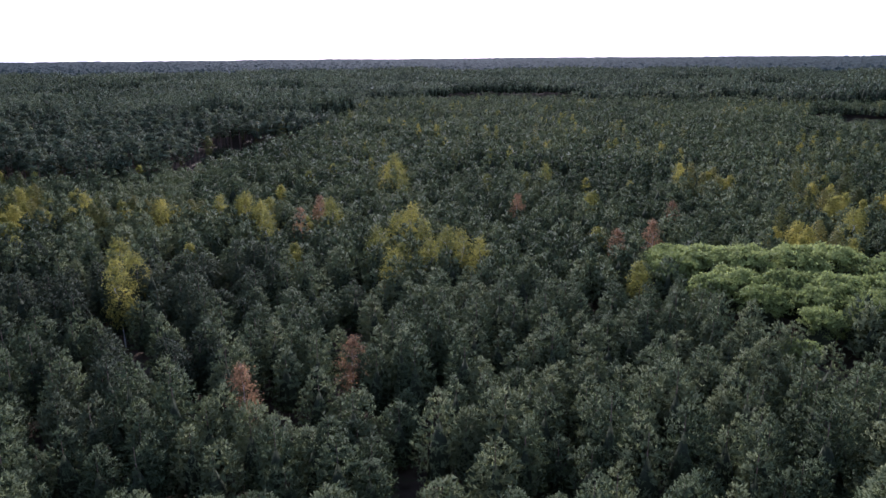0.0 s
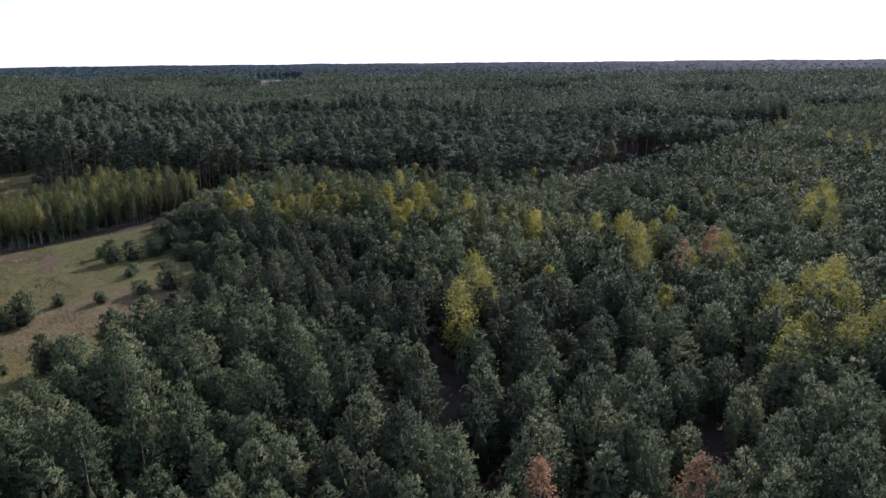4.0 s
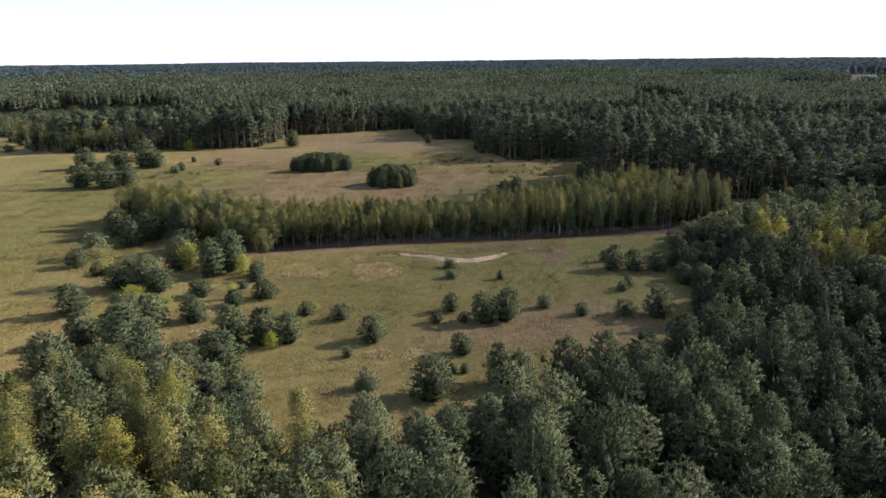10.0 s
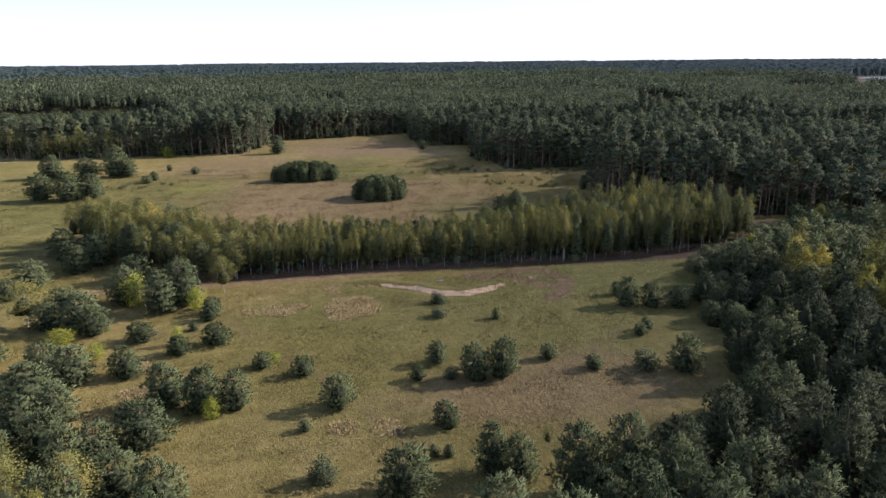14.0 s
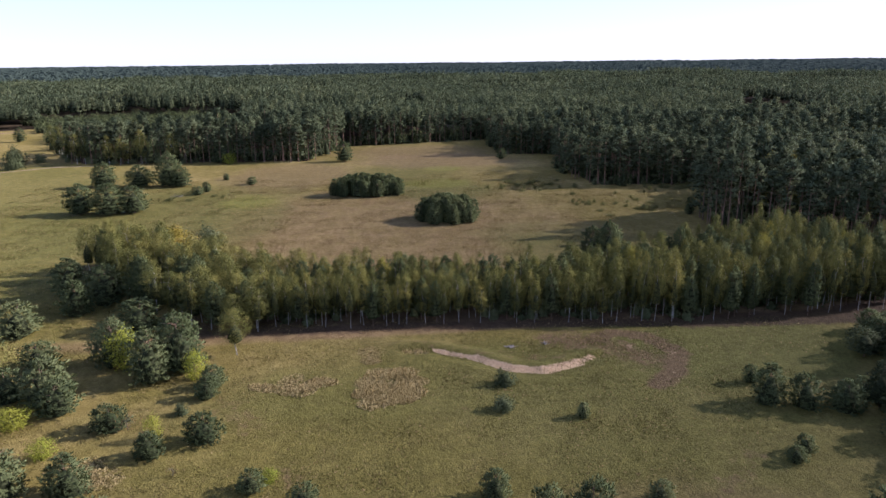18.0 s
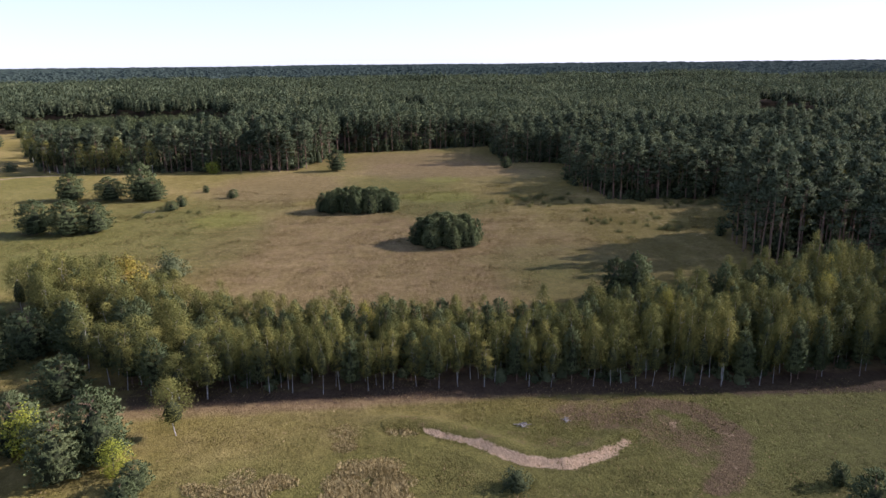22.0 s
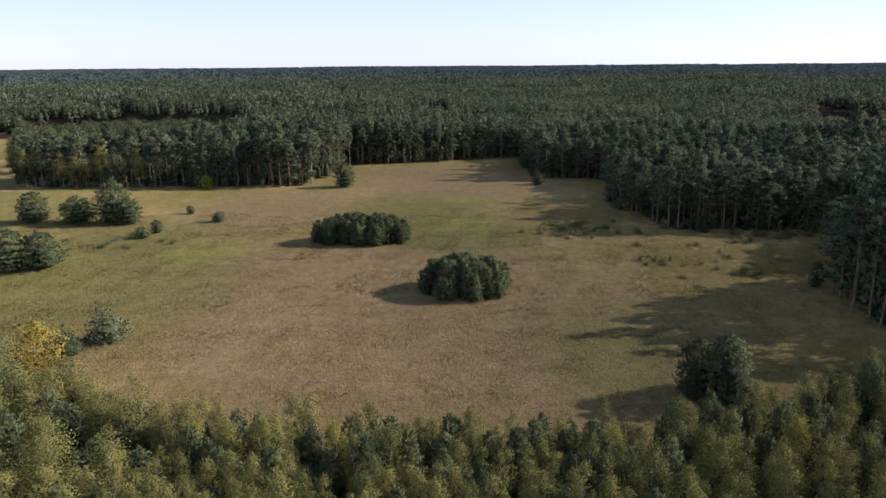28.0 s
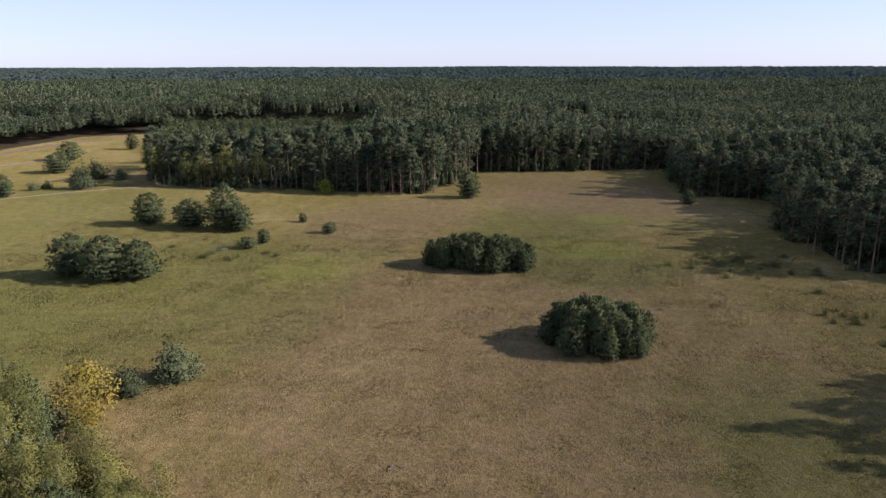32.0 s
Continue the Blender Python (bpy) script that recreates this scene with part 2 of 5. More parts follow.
def meadow_material():
    m, nt, p = material("meadow_turf")
    geo = nt.nodes.new("ShaderNodeNewGeometry")
    pos = geo.outputs["Position"]
    wide = noise_node(nt, pos, 0.022, 4.0, 0.6)
    mid = noise_node(nt, pos, 0.16, 5.0, 0.7)
    fr = nt.nodes.new("ShaderNodeMapRange")
    fr.inputs[1].default_value, fr.inputs[2].default_value = 0.36, 0.64
    nt.links.new(mathn(nt, "ADD", mathn(nt, "ADD", mathn(nt, "MULTIPLY", noise_node(nt, pos, 1.1, 7.0, 0.8), 0.45), mathn(nt, "MULTIPLY", noise_node(nt, pos, 0.33, 4.0, 0.7), 0.25)), mathn(nt, "MULTIPLY", noise_node(nt, pos, 3.2, 3.0, 0.7), 0.3)), fr.inputs[0])
    fine = fr.outputs[0]
    mp = nt.nodes.new("ShaderNodeMapping")
    mp.inputs["Rotation"].default_value = (0, 0, radians(8))
    mp.inputs["Scale"].default_value = (0.55, 0.06, 1)
    nt.links.new(pos, mp.inputs[0])
    rows = noise_node(nt, mp.outputs[0], 1.0, 3.0)
    green = mixc(nt, fine, (0.092, 0.077, 0.019), (0.290, 0.234, 0.064))
    straw = mixc(nt, fine, (0.155, 0.118, 0.041), (0.485, 0.380, 0.152))
    brown = mixc(nt, fine, (0.118, 0.080, 0.040), (0.370, 0.255, 0.135))
    lush = mixc(nt, fine, (0.066, 0.068, 0.016), (0.210, 0.202, 0.056))
    f1 = mathn(nt, "ADD", mathn(nt, "MULTIPLY", wide, 0.9), mathn(nt, "MULTIPLY", mid, 0.6))
    r1 = nt.nodes.new("ShaderNodeMapRange")
    r1.inputs[1].default_value, r1.inputs[2].default_value = 0.66, 1.04
    nt.links.new(f1, r1.inputs[0])
    col = mixc(nt, r1.outputs[0], green, straw)
    hay = mathn(nt, "MULTIPLY", spot(nt, pos, -318, 82, 75, 62, 0.7), mathn(nt, "MULTIPLY", mid, 1.15), True)
    col = mixc(nt, hay, col, brown)
    for cx, cy, rx, ry, k in ((-385, 108, 22, 24, 0.75), (-350, -8, 60, 34, 0.7), (-340, 30, 40, 16, 0.5), (-302, 130, 18, 18, 0.4), (-400, 30, 40, 22, 0.4), (-430, 95, 40, 26, 0.5), (-285, 128, 18, 14, 0.55), (-185, 118, 30, 26, 0.45), (-200, 100, 14, 60, 0.4), (-207, 148, 20, 26, 0.9), (-172, 100, 52, 62, 0.45), (-300, -60, 80, 60, 0.65), (-410, -95, 90, 60, 0.6), (-235, -20, 50, 40, 0.45)):
        col = mixc(nt, mathn(nt, "MULTIPLY", spot(nt, pos, cx, cy, rx, ry), k), col, lush)
    bright = mixc(nt, fine, (0.115, 0.120, 0.022), (0.310, 0.305, 0.065))
    for cx, cy, rx, ry, k in ((-449, 117, 8, 10, 0.8), (-404, 109, 12, 15, 0.6), (-372, 30, 14, 12, 0.5)):
        col = mixc(nt, mathn(nt, "MULTIPLY", spot(nt, pos, cx, cy, rx, ry), k), col, bright)
    col = mixc(nt, mathn(nt, "MULTIPLY", spot(nt, pos, -459, 160, 16, 13), 0.85), col, straw)
    for cx, cy, rx, ry, k in ((-478, 118, 28, 45, 0.6), (-440, 40, 40, 30, 0.5), (-150, 108, 14, 26, 0.5), (-226, 110, 4.0, 100, 0.85), (-240, 220, 12, 14, 0.8), (-520, 110, 30, 45, 0.5)):
        col = mixc(nt, mathn(nt, "MULTIPLY", spot(nt, pos, cx, cy, rx, ry), k), col, brown)
    col = mixc(nt, mathn(nt, "MULTIPLY", rows, 0.75), col, mixc(nt, 1.0, col, (0.62, 0.60, 0.58), "MULTIPLY"))
    # The litter tone is darkened to take in the birch row's shade.
    for name, a, b in (("shaded_litter", (0.035, 0.024, 0.016), (0.11, 0.072, 0.045)), ("earth", (0.085, 0.056, 0.030), (0.205, 0.138, 0.076)), ("sand", (0.36, 0.25, 0.15), (0.68, 0.49, 0.32))):
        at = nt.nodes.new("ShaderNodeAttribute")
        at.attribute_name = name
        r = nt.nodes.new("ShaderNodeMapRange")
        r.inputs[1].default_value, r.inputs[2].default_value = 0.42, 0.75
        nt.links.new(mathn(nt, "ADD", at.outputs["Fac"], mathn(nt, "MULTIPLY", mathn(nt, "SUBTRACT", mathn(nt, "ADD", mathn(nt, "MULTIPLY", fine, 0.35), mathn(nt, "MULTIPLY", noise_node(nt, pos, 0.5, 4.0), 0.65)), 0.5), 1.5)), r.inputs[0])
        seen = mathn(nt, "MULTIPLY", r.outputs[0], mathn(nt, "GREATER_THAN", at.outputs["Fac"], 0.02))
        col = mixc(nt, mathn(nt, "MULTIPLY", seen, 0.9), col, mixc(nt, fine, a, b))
    nt.links.new(col, p.inputs["Base Color"])
    p.inputs["Roughness"].default_value = 1.0
    p.inputs["Specular IOR Level"].default_value = 0.1
    p.inputs["Diffuse Roughness"].default_value = 1.0
    b = nt.nodes.new("ShaderNodeBump")
    b.inputs["Strength"].default_value, b.inputs["Distance"].default_value = 0.9, 0.25
    nt.links.new(mathn(nt, "ADD", fine, mid), b.inputs["Height"])
    nt.links.new(b.outputs[0], p.inputs["Normal"])
    return m


def soil(name, a, b, scale=1.5):
    m, nt, p = material(name)
    geo = nt.nodes.new("ShaderNodeNewGeometry")
    f = noise_node(nt, geo.outputs["Position"], scale, 6.0, 0.7)
    nt.links.new(ramp(nt, f, [(0.35, a), (0.65, b)]), p.inputs["Base Color"])
    p.inputs["Roughness"].default_value = 1.0
    p.inputs["Specular IOR Level"].default_value = 0.08
    return m


FLOOR, TURF = floor_material(), meadow_material()
WATER, wnt, wp = material("lake_water")
wp.inputs["Base Color"].default_value = (0.02, 0.03, 0.035, 1)
wp.inputs["Roughness"].default_value = 0.3

# ---- plan: outlines on the ground ----
MEADOW = np.array([(-110, 58), (-112, 75), (-111, 92), (-118, 104), (-125, 118), (-137, 131), (-150, 140), (-176, 149), (-205, 168), (-219, 188),
                   (-226, 204), (-240, 228), (-250, 240), (-256, 206), (-285, 184), (-304, 186), (-318, 191), (-330, 215), (-375, 230), (-380, 178), (-396, 172),
                   (-435, 171), (-488, 186), (-496, 153), (-571, 160), (-560, 109), (-552, 66), (-484, 49), (-490, -17), (-495, -83), (-549, -114),
                   (-640, -150), (-735, -195), (-705, -246), (-600, -248), (-480, -250), (-330, -190), (-210, -80), (-160, -20), (-132, 24), (-124, 48)], float)
GLADES = [np.array(g, float) for g in (
    [(-578, -124), (-735, -198), (-794, -236), (-850, -74), (-765, -20), (-620, 6), (-532, 4), (-530, -60), (-545, -104)],
    [(-575, 352), (-545, 378), (-690, 515), (-850, 535), (-840, 455), (-720, 425)],
    [(-900, 90), (-905, 130), (-700, 190), (-690, 165)],
    [(-1250, -250), (-1300, -100), (-1150, 120), (-1110, 100), (-1180, -120)],
    [(-1180, 420), (-1120, 640), (-1010, 700), (-1020, 560)],
    [(-420, 690), (-330, 800), (-120, 790), (-150, 720)],
    [(-98, 274), (-119, 290), (-134, 425), (-80, 434)],
    [(-20, 745), (0, 885), (300, 890), (340, 745)],
    [(225, 425), (290, 400), (400, 560), (310, 590)],
    [(250, 940), (250, 1000), (520, 1010), (520, 950)])]
BIRCH_ROW = np.array([(-229, 46), (-227, 90), (-221, 140), (-219, 178), (-225, 198), (-235, 207), (-262, 190), (-256, 165), (-249, 140), (-247, 112), (-250, 80),
                      (-254, 55), (-268, 30), (-288, 8), (-272, 2), (-246, 24), (-236, 34)], float)


def inside(px, py, poly):
    """Even-odd test for arrays of points."""
    hit = np.zeros(np.shape(px), bool)
    for (x0, y0), (x1, y1) in zip(poly, np.roll(poly, -1, 0)):
        cross = (y0 > py) != (y1 > py)
        xs = x0 + (py - y0) * (x1 - x0) / ((y1 - y0) or 1e-9)
        hit ^= cross & (px < xs)
    return hit


def edge_distance(px, py, poly):
    best = np.full(np.shape(px), 1e9)
    for a, b in zip(poly, np.roll(poly, -1, 0)):
        d = b - a
        u = np.clip(((px - a[0]) * d[0] + (py - a[1]) * d[1]) / (d @ d), 0, 1)
        best = np.minimum(best, np.hypot(px - a[0] - u * d[0], py - a[1] - u * d[1]))
    return best


def is_tall(px, py):
    """Where the old pine forest stands: west of the meadows, and north-west of the young wood."""
    line = np.interp(px, [-255, -246, -180, -124, -123, -80, -79, 900], [205, 238, 262, 284, 426, 434, 740, 800])
    return (px < -250) | (py > line)


LAKE_AZ = radians(45.7)


def down_valley(rows):
    """An outline along the line of sight to the lake, from (distance, offset) pairs."""
    return np.array([(-5.5 - r * math.sin(LAKE_AZ) + w * math.cos(LAKE_AZ), 39.7 + r * math.cos(LAKE_AZ) + w * math.sin(LAKE_AZ)) for r, w in rows])


VALLEY = down_valley([(1080, -36), (1080, 36), (1700, 52), (2200, 70), (2330, 20), (2250, -60), (1700, -52)])
LAKE = down_valley([(2060, -46), (1960, -14), (1930, 20), (1990, 48), (2120, 58), (2170, 24), (2150, -16)])


# ---- foliage templates: arrays of triangles, each corner with the way its surface faces ----
rng = np.random.default_rng(5)


def unit(v):
    return v / np.maximum(np.linalg.norm(v, axis=-1, keepdims=True), 1e-6)


def facing(tris, out, soft=0.7):
    """Adds to each triangle the way it faces: partly its own, partly that of the crown's surface there."""
    g = unit(np.cross(tris[:, 1] - tris[:, 0], tris[:, 2] - tris[:, 0]))
    back = (g * out).sum(1) < 0
    tris[back] = tris[back][:, ::-1]
    g[back] *= -1
    return np.concatenate([tris, np.repeat(unit(soft * out + (1 - soft) * g)[:, None], 3, 1)], 1)


def blades(at, way, out, length, width, k, spread, soft=0.8):
    """k small fans of needles at each place, about the way given: some end in a point, some in a ragged edge."""
    n = len(at) * k
    at, way, out = np.repeat(at, k, 0), np.repeat(way, k, 0), np.repeat(out, k, 0)
    d = unit(way + rng.normal(0, spread, (n, 3)))
    side = unit(np.cross(d, rng.normal(0, 1, (n, 3))))
    ln = length * rng.uniform(0.65, 1.25, (n, 1))
    w = width * rng.uniform(0.7, 1.25, (n, 1))
    base = at + rng.normal(0, 0.25 * length, (n, 3)) - d * ln * 0.3
    t = np.stack([base - side * w, base + side * w, base + d * ln], 1)
    t[::2] = np.stack([base, base + d * ln + side * w * 1.3, base + d * ln * 0.8 - side * w * 1.5], 1)[::2]
    return facing(t, unit(out + 0.2 * d + rng.normal(0, 0.12, (n, 3))), soft)


def leaves(at, out, size, k, spread):
    """k leaf-like triangles round each place, lying at all angles."""
    n = len(at) * k
    off = rng.normal(0, 1, (n, 3))
    c = np.repeat(at, k, 0) + off * spread
    o = unit(np.repeat(out, k, 0) + off * 0.45)
    face = unit(o + rng.normal(0, 1.2, (n, 3)))
    a = unit(np.cross(face, rng.normal(0, 1, (n, 3))))
    b = np.cross(face, a)
    s = size * rng.uniform(0.6, 1.3, (n, 1))
    return facing(np.stack([c - a * s, c + a * s * 0.6 + b * s * 0.8, c + a * s * 0.5 - b * s * 0.7], 1), unit(o + rng.normal(0, 0.2, (n, 3))), 0.84)


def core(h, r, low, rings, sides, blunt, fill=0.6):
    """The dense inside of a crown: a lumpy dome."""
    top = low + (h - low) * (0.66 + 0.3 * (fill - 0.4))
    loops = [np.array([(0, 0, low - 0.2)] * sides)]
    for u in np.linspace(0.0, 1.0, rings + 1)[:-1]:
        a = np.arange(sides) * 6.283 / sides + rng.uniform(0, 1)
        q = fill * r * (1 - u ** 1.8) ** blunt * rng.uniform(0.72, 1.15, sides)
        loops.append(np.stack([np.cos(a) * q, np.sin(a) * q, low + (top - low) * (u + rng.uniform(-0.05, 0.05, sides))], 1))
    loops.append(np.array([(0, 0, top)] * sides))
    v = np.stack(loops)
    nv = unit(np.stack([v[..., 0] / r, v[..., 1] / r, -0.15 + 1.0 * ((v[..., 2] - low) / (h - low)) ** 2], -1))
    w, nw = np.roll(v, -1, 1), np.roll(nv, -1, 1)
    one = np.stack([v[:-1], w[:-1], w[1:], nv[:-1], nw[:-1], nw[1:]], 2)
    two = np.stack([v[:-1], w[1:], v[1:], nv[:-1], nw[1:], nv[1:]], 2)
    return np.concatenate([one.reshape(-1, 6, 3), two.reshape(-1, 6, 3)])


def pads(at, out, rx, rz, lean=1.6):
    """A small lumpy eight-sided body at each place: the dense inside of a tuft or clump."""
    n = len(at)
    ax = np.array([(1, 0, 0), (0, 1, 0), (-1, 0, 0), (0, -1, 0), (0, 0, 1), (0, 0, -1)], float)
    turn = rng.uniform(0, 6.283, n)
    c, s = np.cos(turn), np.sin(turn)
    local = np.tile(ax, (n, 1, 1))
    local = np.stack([local[..., 0] * c[:, None] - local[..., 1] * s[:, None], local[..., 0] * s[:, None] + local[..., 1] * c[:, None], local[..., 2]], -1)
    v = local * (rx, rx, rz) * rng.uniform(0.65, 1.25, (n, 6, 1)) + at[:, None]
    nv = unit(local + lean * out[:, None])
    both = np.concatenate([np.stack([v[:, j], v[:, (j + 1) % 4], v[:, 4], nv[:, j], nv[:, (j + 1) % 4], nv[:, 4]], 1) for j in range(4)]
                          + [np.stack([v[:, (j + 1) % 4], v[:, j], v[:, 5], nv[:, (j + 1) % 4], nv[:, j], nv[:, 5]], 1) for j in range(4)])
    return both


def sprays(at, way, out, size, k, width=0.13, fan=0.5):
    """k needle-covered twigs at each place, fanning about the way given like a brush."""
    n = len(at) * k
    size = np.repeat(size * rng.uniform(0.75, 1.25, (len(at), 1)), k, 0)
    at, way, out = np.repeat(at, k, 0), np.repeat(way, k, 0), np.repeat(out, k, 0)
    d = unit(way + rng.normal(0, fan, (n, 3)))
    ln = size * rng.uniform(0.6, 1.2, (n, 1))
    side = unit(np.cross(d, rng.normal(0, 1, (n, 3)))) * ln * width * rng.uniform(0.7, 1.35, (n, 1))
    base = at + d * ln * 0.06 + rng.normal(0, 0.1, (n, 3)) * size
    t = np.stack([base - side, base + side, base + d * ln], 1)
    t[::3] = np.stack([base, base + d * ln + side * 0.9, base + d * ln * 0.85 - side * 0.9], 1)[::3]
    return facing(t, unit(0.35 * d + 0.95 * out + rng.normal(0, 0.1, (n, 3))), 0.92)


def pine_crown(h, r, low, levels, arms, along, k, size, blunt=0.7, fill=0.58, width=0.15):
    """Whorls of rising branches, each with brushes of needles along it, round an inside coloured as deep shade."""
    at, way, out = [], [], []
    lean = rng.normal(0, 0.05, 2)
    for i in range(levels):
        u = (i + rng.uniform(0.1, 0.9)) / levels
        z = low + (h - low) * u * 0.9
        reach = (r - size * 0.35) * (1 - u ** 2.0) ** blunt * (0.8 + 0.2 * min(1, u * 4)) + 0.25
        n = max(3, round(arms * (0.35 + 0.65 * reach / r)))
        turn = rng.uniform(0, 6.28)
        rise = 0.12 + 0.75 * u
        for j in range(n):
            a = turn + 6.283 * (j + rng.uniform(-0.3, 0.3)) / n
            q = reach * rng.uniform(0.66, 1.12)
            c, s = math.cos(a), math.sin(a)
            m = max(1, round(along * (0.3 + 0.7 * q / r)))
            dz = rng.uniform(-0.4, 0.4) * (h - low) / levels
            for e in range(m):
                f = 1.0 - 0.62 * e / max(along, m) + rng.uniform(-0.06, 0.06)
                o = rng.normal(0, 0.16 + 0.12 * q * (e > 0))
                at.append((c * q * f - s * o + lean[0] * z, s * q * f + c * o + lean[1] * z, z + dz + q * f * rise * 0.5 + rng.normal(0, 0.1)))
                way.append((c * 0.75, s * 0.75, 0.35 + rise))
                out.append((c * 0.9 * (1 - u * u) ** 0.5 * f, s * 0.9 * (1 - u * u) ** 0.5 * f, -0.05 + 1.0 * u))
    for e in range(max(2, along)):
        at.append((lean[0] * h + rng.normal(0, 0.3), lean[1] * h + rng.normal(0, 0.3), h - size * (0.7 + 0.35 * e)))
        way.append((0, 0, 1.0))
        out.append((0, 0, 1.0))
    at, way, out = np.array(at), unit(np.array(way)), unit(np.array(out))
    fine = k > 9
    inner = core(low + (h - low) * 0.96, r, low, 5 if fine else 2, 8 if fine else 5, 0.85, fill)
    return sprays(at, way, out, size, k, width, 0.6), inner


def old_pine_crown(h, r, low, clumps, pad, tufts_each, k, size, width=0.13):
    """An uneven, round-topped crown of separate flat clouds of needles, high on the trunk."""
    u = rng.uniform(0, 1, clumps) ** 0.75
    a = np.arange(clumps) * 2.4 + rng.uniform(-0.5, 0.5, clumps)
    q = (r - pad * 0.5) * np.sqrt(rng.uniform(0.1, 1, clumps)) * (1 - u ** 2.4) ** 0.5 * (0.5 + 0.6 * np.minimum(1, u * 2.2))
    mid = np.stack([np.cos(a) * q, np.sin(a) * q, low + (h - low) * u * 0.95], 1)
    out = unit(np.stack([np.cos(a) * q / r, np.sin(a) * q / r, 0.25 + 0.7 * u], 1))
    n = clumps * tufts_each
    off = unit(rng.normal(0, 1, (n, 3)) + (0, 0, 0.35)) * rng.uniform(0.35, 1.0, (n, 1)) * (pad, pad, pad * 0.5)
    at, o = np.repeat(mid, tufts_each, 0) + off, unit(np.repeat(out, tufts_each, 0) + 0.55 * off / pad)
    # The small bodies get the dark crown inside, standing in for shade below each cloud.
    return sprays(at, unit(o * 0.7 + (0, 0, 0.6)), o, size, k, width, 0.55), pads(mid - (0, 0, pad * 0.2), out, pad * 0.6, pad * 0.28, 0.6)


def leafy_crown(h, r, low, clumps, k, size, top=1.3, shell=0.5, ball=0.2):
    """Clumps of leaves in a tapering crown, fuller towards the outside, with gaps between."""
    u = rng.uniform(0, 1, clumps)
    a = rng.uniform(0, 6.283, clumps)
    prof = np.sin(np.clip(u ** (1 / top), 0.02, 0.985) * math.pi) ** 0.7
    q = r * prof * rng.uniform(shell, 1.05, clumps)
    at = np.stack([np.cos(a) * q, np.sin(a) * q, low + (h - low) * u], 1)
    out = unit(np.stack([np.cos(a) * q / r, np.sin(a) * q / r, -0.1 + 1.1 * u * u], 1))
    return leaves(at, out, size, k, r * ball)


def tiered_crown(h, r, low, tiers, k, size):
    """Flat feathery sprays of leaves over several rounded lobes, as a locust tree has them."""
    lobes = []
    for i in range(7):
        a, q = i * 2.4 + rng.uniform(-0.4, 0.4), r * 0.68 * math.sqrt((i + 0.3) / 7)
        lobes.append((math.cos(a) * q, math.sin(a) * q, h * (0.78 - 0.3 * (q / r) ** 2) + rng.uniform(-1.3, 0.5)))
    lobes = np.array(lobes)
    d = unit(rng.normal(0, 1, (tiers, 3)) + (0, 0, 0.55))
    at = lobes[rng.integers(0, 7, tiers)] + d * (r * 0.42, r * 0.42, 2.3) * rng.uniform(0.75, 1.1, (tiers, 1))
    off = rng.normal(0, 1, (tiers, 9, 3)) * (r * 0.09, r * 0.09, 0.13)
    out = unit(d[:, None] * 0.8 + off * (0.3, 0.3, 0.5) + (0, 0, 0.4))
    return leaves((at[:, None] + off).reshape(-1, 3), out.reshape(-1, 3), size, k, 0.2)


def bush_crown(h, r, clumps, k, size):
    v = unit(rng.normal(0, 1, (clumps, 3)))
    v[:, 2] = np.abs(v[:, 2])
    lump = 1 + 0.22 * np.sin(v[:, 0] * 5 + 1) * np.cos(v[:, 1] * 4)
    at = v * rng.uniform(0.55, 1.0, (clumps, 1)) * lump[:, None] * (r, r, h * 0.92) + (0, 0, h * 0.04)
    return np.concatenate([leaves(at, unit(v + (0, 0, 0.25)), size, k, r * 0.1), core(h * 0.95, r * 0.95, 0.1, 4, 8, 0.5, 0.62)])


def tufts(n, radius, length, width, k, lean=0.5, power=0.5):
    """Grass tufts scattered over a disc."""
    a, q = rng.uniform(0, 6.283, n), radius * rng.uniform(0, 1, n) ** power
    at = np.stack([np.cos(a) * q, np.sin(a) * q, np.zeros(n)], 1)
    up = np.tile((0.0, 0.0, 1.0), (n, 1))
    t = blades(at, up, up, length, width, k, lean, 0.85)
    t[:, :2, 2] = np.minimum(t[:, :2, 2], 0.02)
    return t


def tube(path, radii, sides=6):
    """A tapered limb along a path, as triangles."""
    path, rings, mids = np.array(path, float), [], []
    for i, (p, q) in enumerate(zip(path, radii)):
        d = unit((path[min(i + 1, len(path) - 1)] - path[max(i - 1, 0)])[None])[0]
        s = unit(np.cross(d, (0.3, 1, 0.2))[None])[0]
        t = np.cross(d, s)
        a = np.arange(sides) * 2 * math.pi / sides
        rings.append(p + q * (np.cos(a)[:, None] * s + np.sin(a)[:, None] * t))
    out = []
    for c, lo, hi in zip(path, rings, rings[1:]):
        for j in range(sides):
            m = (j + 1) % sides
            out += [(lo[j], lo[m], hi[m]), (lo[j], hi[m], hi[j])]
            mids += [(lo[j] + lo[m]) / 2 - c] * 2
    return facing(np.array(out), unit(np.array(mids)), 0.3)


